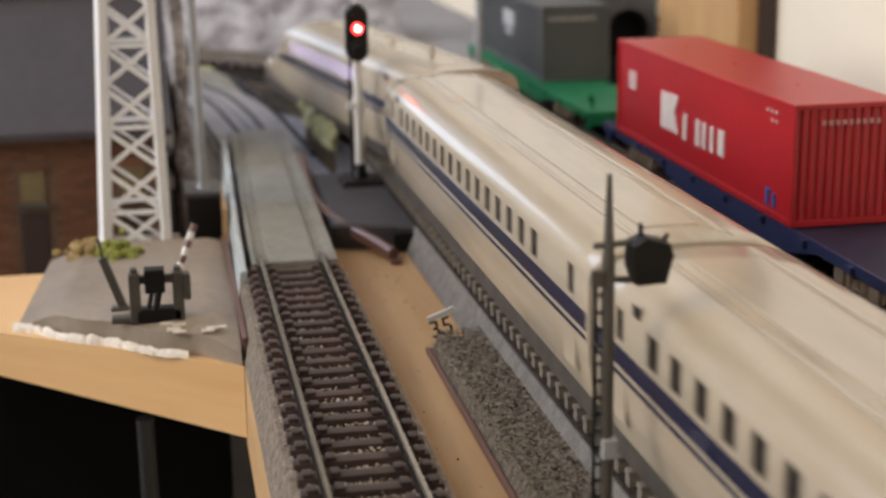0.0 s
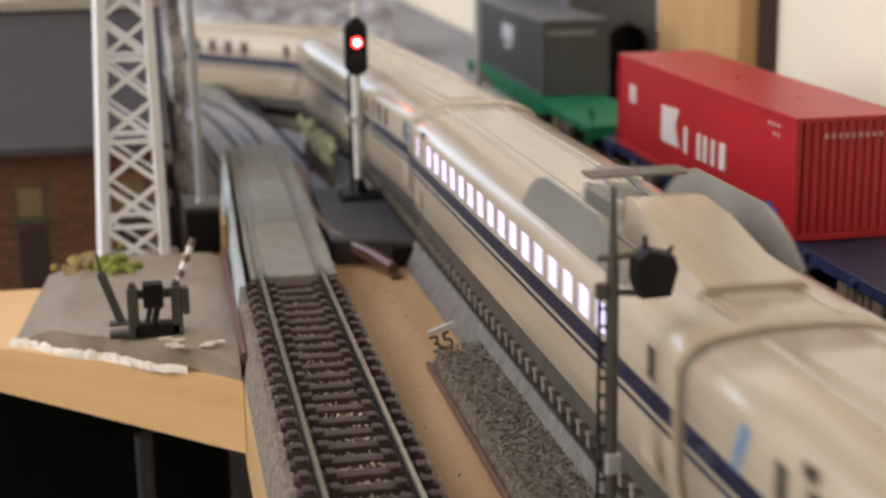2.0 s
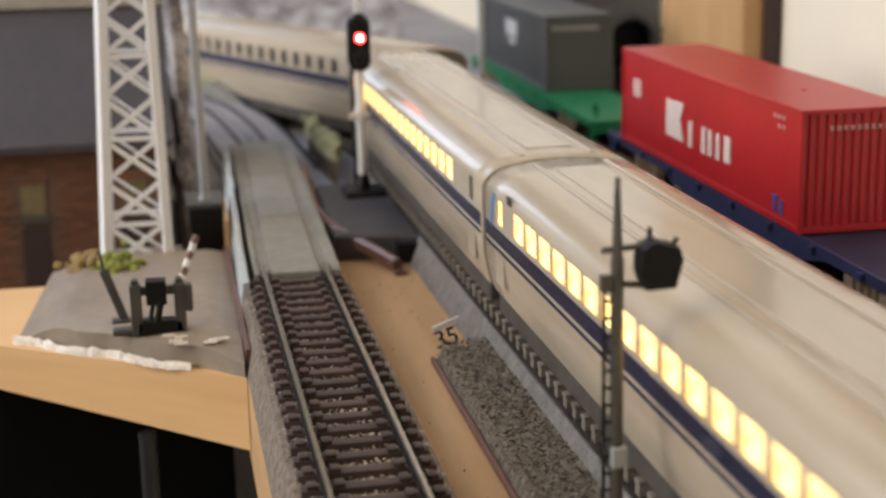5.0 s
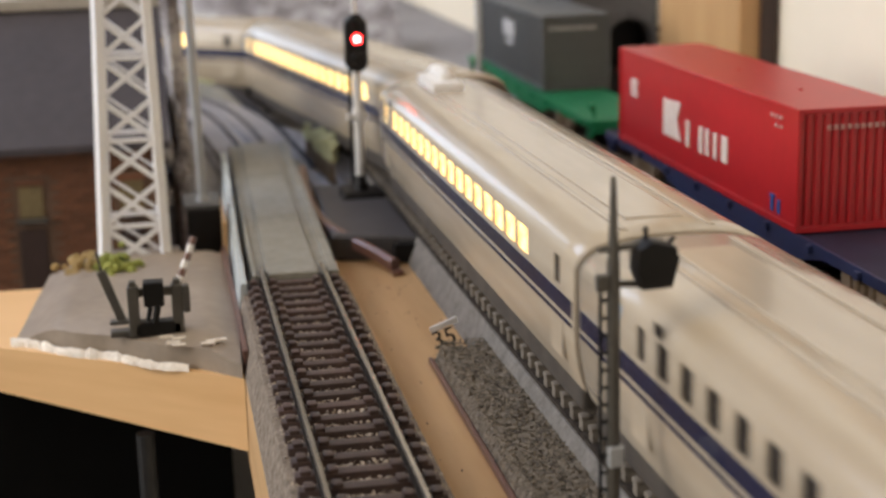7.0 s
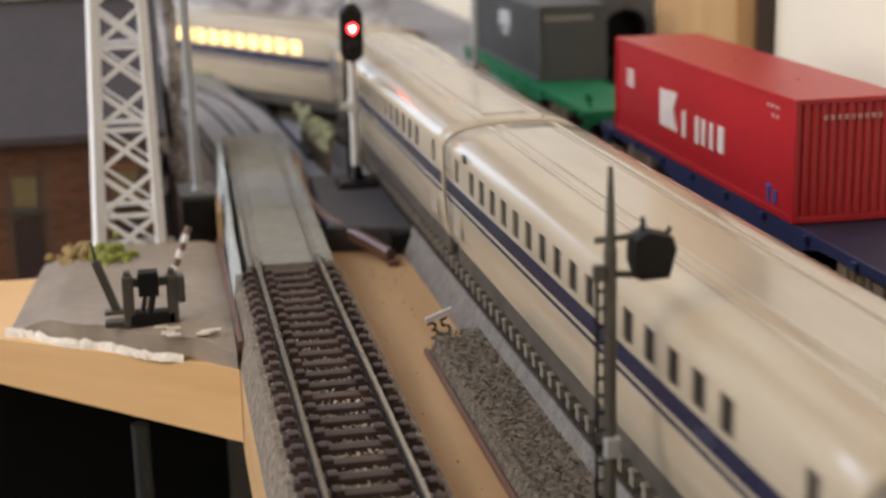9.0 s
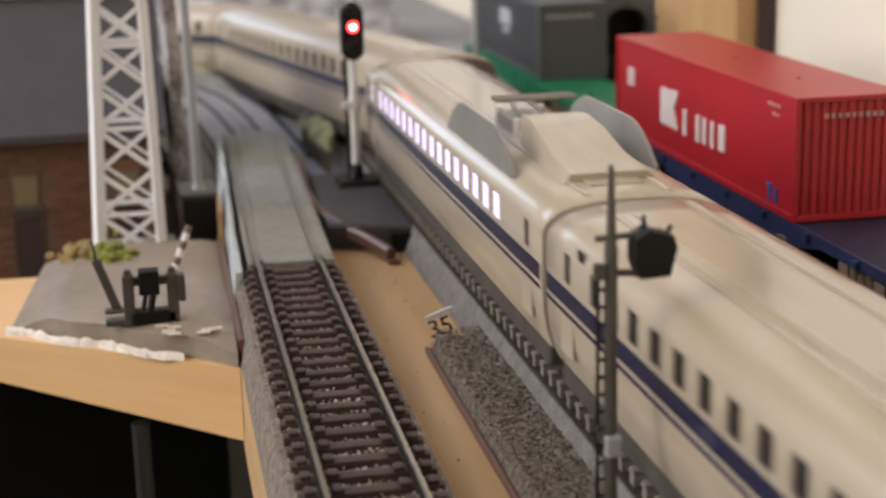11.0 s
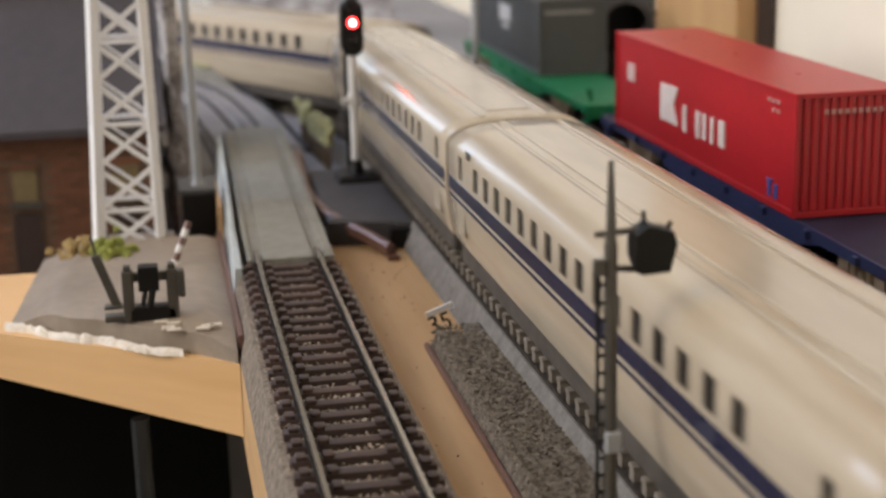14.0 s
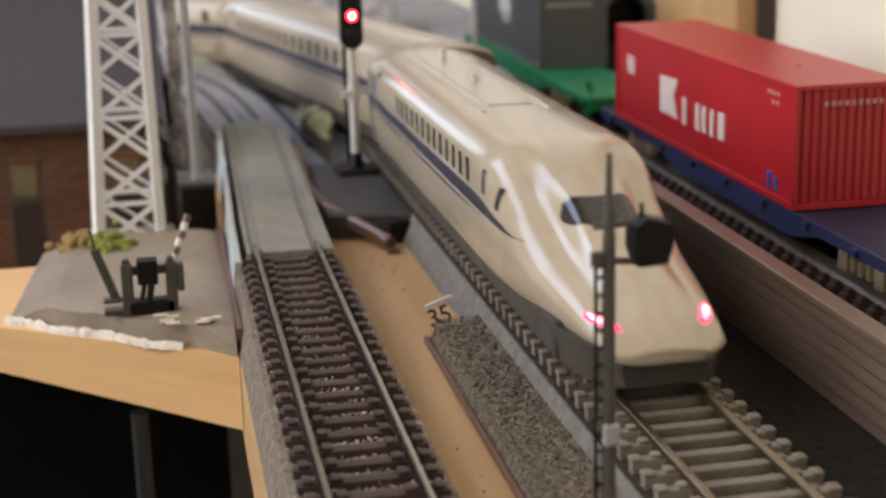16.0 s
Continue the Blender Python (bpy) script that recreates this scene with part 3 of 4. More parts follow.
HALF = [(9.4, 4.2), (9.95, 6.0), (10.35, 8.2), (10.5, 10.4), (10.5, 14.1), (10.5, 17.2), (10.2, 18.0), (9.5, 18.75), (8.4, 19.4), (6.8, 19.85), (5.2, 20.1), (4.6, 20.2), (2.4, 20.35), (0.0, 20.4)]
WIN_Z = 4          # index of the band between z 14.1 and 17.7
WINS = [106.0 - i * 5.7 for i in range(16)]        # window centres from the rear end
DOORS = [115.0, 6.0]
SET_BACK = (5, 9, 13)      # cars whose front door stands further back, beside a blue mark


def openings(kind):
    """Window and door centres of a car: plain, or with its front door set back."""
    if kind == "set_back":
        return [c - 1.6 for c in WINS[1:]], [104.2, 6.0]
    return WINS, DOORS


def profile(scale=1.0):
    right = [(x * scale, z) for x, z in HALF]
    return right + [(-x, z) for x, z in reversed(right[:-1])]


def recess(win_w):
    return 0.35


def car_shell(win_w, kind=""):
    """Body shell from y = 0 (rear end) to BODY, with window and door-window openings."""
    wins, doors = openings(kind)
    cuts = sorted([(c - win_w / 2, c + win_w / 2) for c in wins] + [(d - 1.0, d + 1.0) for d in doors])
    ys = sorted({0.0, 0.35, BODY - 0.35, BODY, *[v for c in cuts for v in c]})
    prof = profile()
    n = len(prof)
    bm = B()
    rows = []
    for y in ys:
        k = 0.985 if y in (0.0, BODY) else 1.0
        rows.append([bm.verts.new((x * k, y, z if k == 1 else 4.2 + (z - 4.2) * k)) for x, z in prof])
    holes = []
    for a, b, y0, y1 in zip(rows, rows[1:], ys, ys[1:]):
        cut = any(c0 - 1e-6 <= y0 and y1 <= c1 + 1e-6 for c0, c1 in cuts)
        for i in range(n - 1):
            if cut and i in (WIN_Z, n - 2 - WIN_Z):
                s = 1 if i == WIN_Z else -1
                q = [a[i], a[i + 1], b[i + 1], b[i]]
                inner = [bm.verts.new((v.co.x - s * recess(win_w), v.co.y, v.co.z)) for v in q]
                for k in range(4):
                    bm.faces.new((q[k], q[(k + 1) % 4], inner[(k + 1) % 4], inner[k]))
                continue
            bm.faces.new((a[i], a[i + 1], b[i + 1], b[i]))
    for r in (rows[0][::-1], rows[-1]):
        bm.faces.new(r)
    bm.faces.new([rows[0][0], rows[-1][0], rows[-1][-1], rows[0][-1]])
    bmesh.ops.recalc_face_normals(bm, faces=bm.faces)
    return bm


SHARED = {}


def shared(key, make, material, smooth=True):
    if key not in SHARED:
        SHARED[key] = mesh_of(key.split("/")[0], make(), material, smooth)
    return SHARED[key]


def pane(w, h):
    bm = B()
    box(bm, -0.1, 0.1, -w / 2, w / 2, -h / 2, h / 2, 0.09)
    return bm


def running_gear(car, centre):
    for d in (-40, 40):
        b = put("bogie", shared("bogie_frame", lambda: box(box(B(), -6.6, -5.6, -9, 9, 1.6, 4.4, 0.3), 5.6, 6.6, -9, 9, 1.6, 4.4, 0.3), "underframe"), car, (0, centre + d, 0))
        for e in (-6, 6):
            put("wheelset", shared("wheelset", lambda: rod(rod(rod(B(), (-5, 0, 2.7), (5, 0, 2.7), 0.6, n=8), (-5, 0, 2.7), (-4, 0, 2.7), 2.65, n=18), (4, 0, 2.7), (5, 0, 2.7), 2.65, n=18), "rail_side"), b, (0, e, 0))


def stripes(car, y0, y1, tag):
    for s in (-1, 1):
        put("wide_stripe", shared(f"wide_stripe/{tag}{s}", lambda: box(B(), s * 10.5 - 0.06, s * 10.5 + 0.06, y0, y1, 11.7, 13.55), "blue_stripe", False), car, label="dark blue stripe")
        put("thin_stripe", shared(f"thin_stripe/{tag}{s}", lambda: box(B(), s * 10.5 - 0.06, s * 10.5 + 0.06, y0, y1, 10.75, 11.2), "blue_stripe", False), car)


def car_details(car, light, win_w, front=BODY, kind=""):
    wins, doors = openings(kind)
    material = {"": "dark_glass", "white": "white_window", "warm": "warm_window"}[light]
    for s in (-1, 1):
        for c in wins:
            if c < front - 10:
                put("window", shared(f"window/{light}{win_w}", lambda: pane(win_w, 3.2), material, False), car, (s * (10.6 - recess(win_w)), c, 15.7))
        for d in doors:
            if d < front:
                put("door_window", shared(f"door_window/{light if d > 50 else str()}", lambda: pane(2.0, 3.2), material if d > 50 else "dark_glass", False), car, (s * (10.6 - recess(win_w)), d, 15.7))
                put("door", shared("door", lambda: box(B(), -0.03, 0.03, -2.2, 2.2, 6.6, 10.6, 0.0), "cream_paint", False), car, (s * 10.5, d, 0))
        put("display", shared("display", lambda: box(B(), -0.05, 0.05, -0.9, 0.9, -0.55, 0.55), "dark_glass", False), car, (s * 10.42, 100.0 if kind else 110.6, 18.1))


def roof_parts(car, y0, y1, tag):
    for s in (-1, 1):
        put("roof_rib", shared("roof_rib/" + tag, lambda: box(B(), -0.35, 0.35, y0, y1, 19.9, 20.42, 0.12), "roof_paint", False), car, (s * 4.6, 0, 0))
    put("roof_panel", shared("roof_panel/" + tag, lambda: box(B(), -3.1, 3.1, y0 + 4, y1 - 4, 20.1, 20.55, 0.15), "roof_paint", False), car)


def blue_mark(car, y):
    bm = B()
    pts = [(1.6, 13.2), (0.7, 13.3), (-1.5, 17.3), (-0.6, 17.8), (0.5, 16.3)]
    loft(bm, [[(-10.56, y + a, b) for a, b in pts], [(-10.45, y + a, b) for a, b in pts]])
    put("blue_mark", mesh_of("blue_mark", bm, "blue_logo"), car, label="small blue painted mark")


def pantograph(car):
    cover = B()
    ring = lambda y, w, h: [(-w, y, 19.7), (w, y, 19.7), (w * 0.82, y, 20.9 + h), (-w * 0.82, y, 20.9 + h)]
    loft(cover, [ring(9, 5.6, 0.3), ring(17, 5.4, 0.9), ring(25, 5.0, 2.8), ring(31, 4.7, 3.4), ring(33.5, 4.5, 3.2)])
    part("fairing", cover, "cream_paint", car, "cream wedge fairing on the roof", True)
    for s in (-1, 1):
        bm = B()
        pts = []
        for i in range(13):
            u = i / 12
            pts.append((18 + 38 * u, 19.6 + 4.4 * min(1.0, 2.6 * math.sin(math.pi * u) ** 0.8 * 0.55)))
        outer = [(s * 8.9, y, z) for y, z in pts] + [(s * 9.0, 56, 18.9), (s * 9.0, 18, 18.9)]
        inner = [(s * 8.5, y, z) for y, z in pts] + [(s * 8.6, 56, 18.9), (s * 8.6, 18, 18.9)]
        loft(bm, [outer, inner])
        part("side_shield", bm, "grey_shield", car, "grey rounded noise shield")
    panto = part("pantograph", box(B(), -3.2, 3.2, 38.5, 51, 20.3, 22.0, 0.2), "pantograph_metal", car, "folded grey metal pantograph")
    for x in (-2, 2):
        part("lower_arm", rod(B(), (x, 40, 21.8), (x * 0.5, 52, 23.6), 0.32, n=6), "pantograph_metal", panto)
        part("upper_arm", rod(B(), (x * 0.5, 52, 23.6), (x * 0.6, 42, 24.8), 0.26, n=6), "pantograph_metal", panto)
    for y in (41, 43):
        part("contact_strip", rod(B(), (-5.5, y, 24.9), (5.5, y, 24.9), 0.32, n=6), "pantograph_metal", panto)
    for x in (-3, 3):
        for y in (39, 50):
            part("insulator", rod(B(), (x, y, 20.2), (x, y, 22.6), 0.6, n=8), "white_plastic", panto)


def middle_car(index, light):
    car = thing("train_car", (0, 0, 0), {"": "cream-white bullet train car with a blue stripe and dark windows", "white": "cream-white bullet train car with white-lit windows and blue stripe", "warm": "cream-white bullet train car with warm yellow-lit windows and blue stripe"}[light], "train car", "bullet train cars")
    ww = 4.3 if light == "warm" else (3.3 if light else 2.7)
    kind = "set_back" if index in SET_BACK else ""
    put("body", shared(f"body/{ww}{kind}", lambda: car_shell(ww, kind), "cream_paint"), car)
    put("underframe", shared("underframe", lambda: box(B(), -9.2, 9.2, 1.5, BODY - 1.5, 1.4, 5.6, 0.5), "underframe", False), car)
    put("bellows", shared("bellows", lambda: loft(B(), [[(x * 0.955, y, max(6.8, 6 + (z - 6) * 0.96)) for x, z in profile()] for y in (-2.05, 0.05)]), "bellows"), car, label="grey-brown bellows between two cars")
    stripes(car, 0.5, BODY - 0.5, "mid")
    car_details(car, light, ww, kind=kind)
    roof_parts(car, 2, BODY - 2, "mid")
    running_gear(car, BODY / 2)
    return car


NOSE = 131.0       # length of an end car
END_WINDOWS = [47.0 + i * 4.4 for i in range(13)] + [124.5]


def ease(a, b, v):
    v = min(1, max(0, (v - a) / (b - a)))
    return v * v * (3 - 2 * v)


def resample(pts, n):
    """n points evenly spaced along an outline."""
    d = [0.0]
    for a, b in zip(pts, pts[1:]):
        d.append(d[-1] + math.hypot(b[0] - a[0], b[1] - a[1]))
    t = np.linspace(0, d[-1], n)
    return list(zip(np.interp(t, d, [p[0] for p in pts]).tolist(), np.interp(t, d, [p[1] for p in pts]).tolist()))


SIDE_LINE = ((0, 5.6), (3, 7.8), (8, 9.4), (15, 10.9), (20, 12.0), (26, 14.2), (30, 16.2), (34, 18.0), (40, 19.9), (44, 20.4))     # height of the flanks along the nose
BEAM = ((0, 6.2), (4, 7.0), (8, 7.7), (15, 8.7), (20, 9.25), (28, 9.9), (36, 10.35), (44, 10.5))     # half-width at the waist
CREST = ((0, 5.6), (3, 8.0), (8, 10.0), (15, 12.2), (19.5, 13.7), (22.5, 15.3), (26, 16.9), (31, 18.7), (37, 20.0), (44, 20.4))     # height along the middle


def along(table, u):
    return float(np.interp(u, [p[0] for p in table], [p[1] for p in table]))


def nose_section(y, n=36):
    """Half-outline points for an end car whose nose tip is at y = 0 and which grows towards +y."""
    u = max(0.0, y)
    w = along(BEAM, u)
    w = min(w, 3.4 + 2.5 * math.sqrt(u + 0.15))
    hood, crest = (sum(along(t, u + d) for d in (-1.5, 0, 1.5)) / 3 if u > 4 else along(t, u) for t in (SIDE_LINE, CREST))
    base = 4.2
    waist = min(9.0, base + 0.5 * (hood - base))
    pts = [(w - 1.1, base), (w - 0.5, base + 1.0), (w - 0.12, (base + waist) / 2 + 0.4), (w, waist)]
    pw = 1.9 + 2.1 * ease(21, 36, u)
    wide = 5.4 + 2.2 * ease(20, 42, u)
    for i in range(1, n + 1):
        a = math.pi / 2 * i / n
        x = w * math.cos(a) ** (2 / pw)
        z = waist + (hood - waist) * math.sin(a) ** (2 / pw)
        pts.append((x, z + (crest - hood) * (1 - ease(wide * 0.5, wide, x))))
    k = ease(30, 44, u)
    if k > 0:
        full = resample(HALF, len(pts))
        mine = resample(pts, len(pts))
        pts = [(a[0] + (b[0] - a[0]) * k, a[1] + (b[1] - a[1]) * k) for a, b in zip(mine, full)]
    return pts


def nose_side(y, z):
    """Half-width of the nose at height z."""
    lo = nose_section(y, 60)
    for (xa, za), (xb, zb) in zip(lo, lo[1:]):
        if za <= z <= zb:
            return xa + (xb - xa) * (z - za) / max(1e-6, zb - za)
    return 10.5


def nose_top(x, y):
    """Height of the nose surface over (x, y)."""
    pts = nose_section(y, 90)[8:] if y > 30 else nose_section(y, 90)[4:]
    x = abs(x)
    for (xa, za), (xb, zb) in zip(pts, pts[1:]):
        if xb <= x <= xa:
            return za + (zb - za) * (xa - x) / max(1e-6, xa - xb)
    return pts[-1][1]


def end_car(light, lamp):
    car = thing("train_car", (0, 0, 0), "cream-white bullet train end car with a long pointed nose", "train car", "bullet train cars")
    # the nose tip points to -y at y = 0; the flat end is at NOSE
    ys = [0.0, 0.3, 0.8, 1.6, 2.6, 4, 5.5, 7.5, 9, 10.5, 12, 13.5, 15, 16.5, 18, 19.5, 21, 22.5, 24, 26, 28, 30, 32, 34, 36, 38, 40, 42, 44.1]
    bm = B()
    rings = []
    for y in ys:
        half = nose_section(y)
        rings.append([(x, y, z) for x, z in half] + [(-x, y, z) for x, z in reversed(half[:-1])])
    loft(bm, rings)
    part("nose", bm, "cream_paint", car, "smooth cream pointed nose", True)
    # straight part
    key = f"end_body/{light}"
    if key not in SHARED:
        prof = profile()
        b2 = B()
        win = END_WINDOWS
        cuts = sorted((c - 1.0, c + 1.0) for c in win)
        yy = sorted({44.0, NOSE - 0.3, NOSE, *[v for c in cuts for v in c]})
        rows = [[b2.verts.new((x * (1.0 if y < NOSE else 0.985), y, z)) for x, z in prof] for y in yy]
        n = len(prof)
        for a, b, p0, p1 in zip(rows, rows[1:], yy, yy[1:]):
            cut = any(c0 - 1e-6 <= p0 and p1 <= c1 + 1e-6 for c0, c1 in cuts)
            for i in range(n - 1):
                if not (cut and i in (WIN_Z, n - 2 - WIN_Z)):
                    b2.faces.new((a[i], a[i + 1], b[i + 1], b[i]))
        b2.faces.new(rows[-1])
        bmesh.ops.recalc_face_normals(b2, faces=b2.faces)
        SHARED[key] = mesh_of("body", b2, "cream_paint", True)
    put("body", SHARED[key], car)
    material = {"": "dark_glass", "white": "white_window"}[light]
    for s in (-1, 1):
        for c in END_WINDOWS:
            put("window", shared(f"window/end{light}", lambda: pane(2.0, 3.2), material, False), car, (s * 10.2, c, 15.7))
        for c, z0, z1 in ((38.6, 14.2, 17.2), (33.2, 13.3, 15.9)):
            bm = B()
            loft(bm, [[(s * (nose_side(c + e, z) + d), c + e, z) for e, d in ((-0.6, 0.05), (0.6, 0.05), (0.6, -0.2), (-0.6, -0.2))] for z in (z0, (z0 + z1) / 2, z1)])
            part("door_window", bm, "dark_glass", car, "tall narrow dark door window")
        put("display", shared("display", lambda: box(B(), -0.05, 0.05, -0.9, 0.9, -0.55, 0.55), "dark_glass", False), car, (s * 10.42, 117.5, 18.1))
        # stripe that runs out to a point on the nose
        for z0, z1, y0, nm in ((11.7, 13.55, 25.0, "wide_stripe"), (10.75, 11.2, 40.0, "thin_stripe")):
            bm = B()
            rings = []
            for i in range(40):
                y = y0 + (NOSE - 0.6 - y0) * (i / 39) ** 2
                k = min(1, (y - y0) / 17 + 0.04)
                zc0, zc1 = z1 - (z1 - z0) * k, z1
                if nm == "wide_stripe":
                    drop = 4.0 * (1 - ease(y0, y0 + 18, y))
                    zc0, zc1 = zc0 - drop * 0.5, zc1 - drop * 0.55
                row = []
                for z in (zc0, (zc0 + zc1) / 2, zc1):
                    lo = nose_section(min(y, 50), 60)
                    x = 10.5
                    for (xa, za), (xb, zb) in zip(lo, lo[1:]):
                        if za <= z <= zb:
                            x = xa + (xb - xa) * (z - za) / max(1e-6, zb - za)
                            break
                    if y > 46:
                        x = 10.5
                    row.append((x, z))
                ring = [(s * (x + 0.07), y, z) for x, z in row] + [(s * (x - 0.15), y, z) for x, z in reversed(row)]
                rings.append(ring)
            loft(bm, rings)
            part(nm, bm, "blue_stripe", car, "dark blue stripe")
        # lamps
        bm = B()
        rings = []
        for i in range(9):
            u = i / 8
            y = 2.7 + 4.8 * u
            xc = 4.4 + 2.4 * u ** 0.8
            wd = 0.85 * math.sin(math.pi * (0.08 + 0.84 * u))
            rings.append([(s * (xc + wd * q), y, nose_top(xc + wd * q, y) + d) for q, d in ((-1, -0.05), (-0.5, 0.07), (0, 0.09), (0.5, 0.07), (1, -0.05), (0, -0.3))])
        loft(bm, rings)
        head = part("lamp", bm, lamp, car, "glowing end lamp", True)
        bm = B()
        rings = []
        for i in range(9):
            u = 0.12 + 0.76 * i / 8
            y, xc = 2.7 + 4.8 * u, 4.4 + 2.4 * u ** 0.8
            wd = 0.42 * math.sin(math.pi * (0.08 + 0.84 * i / 8))
            rings.append([(s * (xc + wd * q), y, nose_top(xc + wd * q, y) + d) for q, d in ((-1, 0.06), (0, 0.16), (1, 0.06), (0, -0.2))])
        loft(bm, rings)
        part("bulb", bm, "lamp_core" if lamp == "red_light" else lamp, head, "bright core of the lamp", True)
    # windscreen
    bm = B()
    rings = []
    for i in range(15):
        y = 19.3 + 5.2 * i / 14
        v = i / 14
        half_w = 3.0 + 1.6 * math.sin(math.pi * (0.15 + 0.6 * v))
        top = [(half_w * (2 * k / 16 - 1)) for k in range(17)]
        yy = [y + 4.0 * (abs(x) / 5.0) ** 2 * (1 - 0.7 * v) for x in top]
        rings.append([(x, q, nose_top(x, q) + 0.09) for x, q in zip(top, yy)] + [(x, q, nose_top(x, q) - 0.4) for x, q in zip(reversed(top), reversed(yy))])
    loft(bm, rings)
    part("windscreen", bm, "dark_glass", car, "dark curved windscreen", True)
    part("underframe", box(B(), -8.8, 8.8, 12, NOSE - 1.5, 1.4, 5.6, 0.5), "underframe", car)
    bm = B()
    loft(bm, [[(x, y, z) for x, z in ((-w, 1.2), (w, 1.2), (w + 0.6, 5.0), (-w - 0.6, 5.0))] for y, w in ((1.6, 4.2), (3.0, 6.0), (7, 7.4), (13, 8.4))])
    part("plough", bm, "underframe", car, "dark grey lower skirt", True)
    roof_parts(car, 62, NOSE - 3, "end")
    for y in (112, 88):
        part("aerial", box(B(), -0.25, 0.25, y, y + 2.5, 20.0, 22.8 if y > 100 else 21.5, 0.15), "cream_paint", car)
    running_gear(car, 78)
    return car


# distance travelled by the train, second by second of the clip
TRAVEL = ((0, 0), (0.5, 53), (1, 111.5), (1.5, 169), (2, 226.5), (2.5, 283.5), (3, 337.5), (3.5, 392.5), (4, 445), (6.5, 706), (7, 756.5), (7.5, 804), (8, 851.5), (8.5, 900), (9, 945), (11.5, 1192), (12, 1242), (12.5, 1291.5), (13, 1341), (13.5, 1392), (14, 1443), (14.5, 1493), (15, 1542), (15.5, 1589), (16, 1639))


def travel(t):
    for (ta, da), (tb, db) in zip(TRAVEL, TRAVEL[1:]):
        if t <= tb:
            return da + (db - da) * (t - ta) / (tb - ta)
    return TRAVEL[-1][1]


FIRST_GAP = 92.0       # place of the joint behind the second car at the start
LIGHTS = {4: "white", 11: "white", 6: "warm", 7: "warm", 8: "warm"}
CARS = []
for k in range(1, 16):
    front = FIRST_GAP + 2 * PITCH - (k - 1) * PITCH      # place of the car's front joint
    if k == 1:
        car = end_car("white", "cool_light")
    elif k == 15:
        car = end_car("", "red_light")
        blue_mark(car, 122.0)
    else:
        car = middle_car(k, LIGHTS.get(k, ""))
        if k in (5, 7, 9, 13):
            blue_mark(car, 111.2 if k in SET_BACK else 118.5)
        if k == 3:
            blue_mark(car, 3.5)
        if k in (4, 11):
            pantograph(car)
        if k == 8:
            bm = B()
            for y, r in ((109, 1.7), (112.5, 2.0), (116, 1.6)):
                bmesh.ops.create_uvsphere(bm, u_segments=12, v_segments=8, radius=r, matrix=Matrix.Translation((0.3 * r - 1.8, y, 22.0)))
            box(bm, -4.2, 1.0, 104, 119, 20.0, 21.9, 0.5)
            part("cable_head", bm, "white_plastic", car, "white cable head cover on the roof", True)
    CARS.append((k, car, front))


def motions():
    times = [i * 0.5 for i in range(33)]
    for k, car, front in CARS:
        rows = []
        for t in times:
            s = front + travel(t)
            if k == 1:
                # nose leads: turned round, flat end at the joint behind it
                rear = s - PITCH + 1.0
                a, b = rear + 30, rear + 100
            elif k == 15:
                rear = s - 1.0 - NOSE
                a, b = rear + 30, rear + 100
            else:
                rear = s - 1.0 - BODY
                a, b = rear + 22, rear + 100
            xa, ya, _ = on_line(a)
            xb, yb, _ = on_line(b)
            h = math.atan2(-(xb - xa), yb - ya)
            d = Vector((xb - xa, yb - ya, 0)).normalized()
            p = Vector((xa, ya, 0)) - d * (a - rear)
            if k == 1:
                p = p + d * NOSE
                h += math.pi
            rows.append((t, pose(p.x * MM, p.y * MM, 0, 0, 0, math.degrees(h))))
        walk(car, rows)


# ---- colour light signal on its plate ----
plate = thing("signal_plate", (0, 0, BOARD), "dark grey plate with a dark recess, under the signal", "plate")
bm = B()
a = [(9.2, 203), (20.3, 200), (20.3, 199.2), (25.2, 198), (22.0, 246), (10.6, 246)]
loft(bm, [[(x, y, 0.05) for x, y in a], [(x, y, 3.9) for x, y in a], [(x + (0.5 if x < 15 else -0.5), y + (0.4 if y < 220 else -0.4), 4.3) for x, y in a]])
part("slab", bm, "plate_grey", plate)
# solid black block, painted as the shade inside the plate's recess
part("recess", box(B(), 19.0, 23.2, 197.4, 200.2, 0.4, 3.4, 0.1), "black_plastic", plate, "black block standing in for the shade of a rectangular recess")
signal = thing("colour_light_signal", (18.6, 235, BOARD + 4.3), "black signal head showing red on a white post", "signal")
part("base", loft(B(), [[(-4.0, -4, 0), (4.0, -4, 0), (4.0, 4, 0), (-4.0, 4, 0)], [(-3.4, -3.4, 1.1), (3.4, -3.4, 1.1), (3.4, 3.4, 1.1), (-3.4, 3.4, 1.1)]]), "signal_black", signal)
part("socket", rod(B(), (0, 0, 1.0), (0, 0, 3.8), 1.5, 1.0), "signal_black", signal)
part("post", rod(B(), (0, 0, 3.4), (0, 0, 24.5), 0.85), "white_plastic", signal, "white signal post")
part("cross_arm", box(B(), -2.3, 1.7, -1.0, -0.4, 14.4, 15.6, 0.2), "white_plastic", signal)
part("collar", rod(B(), (0, 0, 13.6), (0, 0, 16.4), 1.15), "white_plastic", signal)
part("back_rod", rod(B(), (-1.3, 0.8, 1.5), (-1.3, 0.8, 23.5), 0.35, n=8), "signal_black", signal)
bm = B()
loft(bm, [[(2.1 * math.cos(t) * k, y, 28.4 + (3.2 if math.sin(t) > 0 else -3.2) + 2.0 * math.sin(t) * k) for t in [i * math.pi / 12 + 0.01 for i in range(24)]] for y, k in ((-1.5, 0.92), (-1.2, 1.0), (1.0, 1.0), (1.4, 0.9))])
part("head", bm, "signal_black", signal, "black rounded signal head", True)
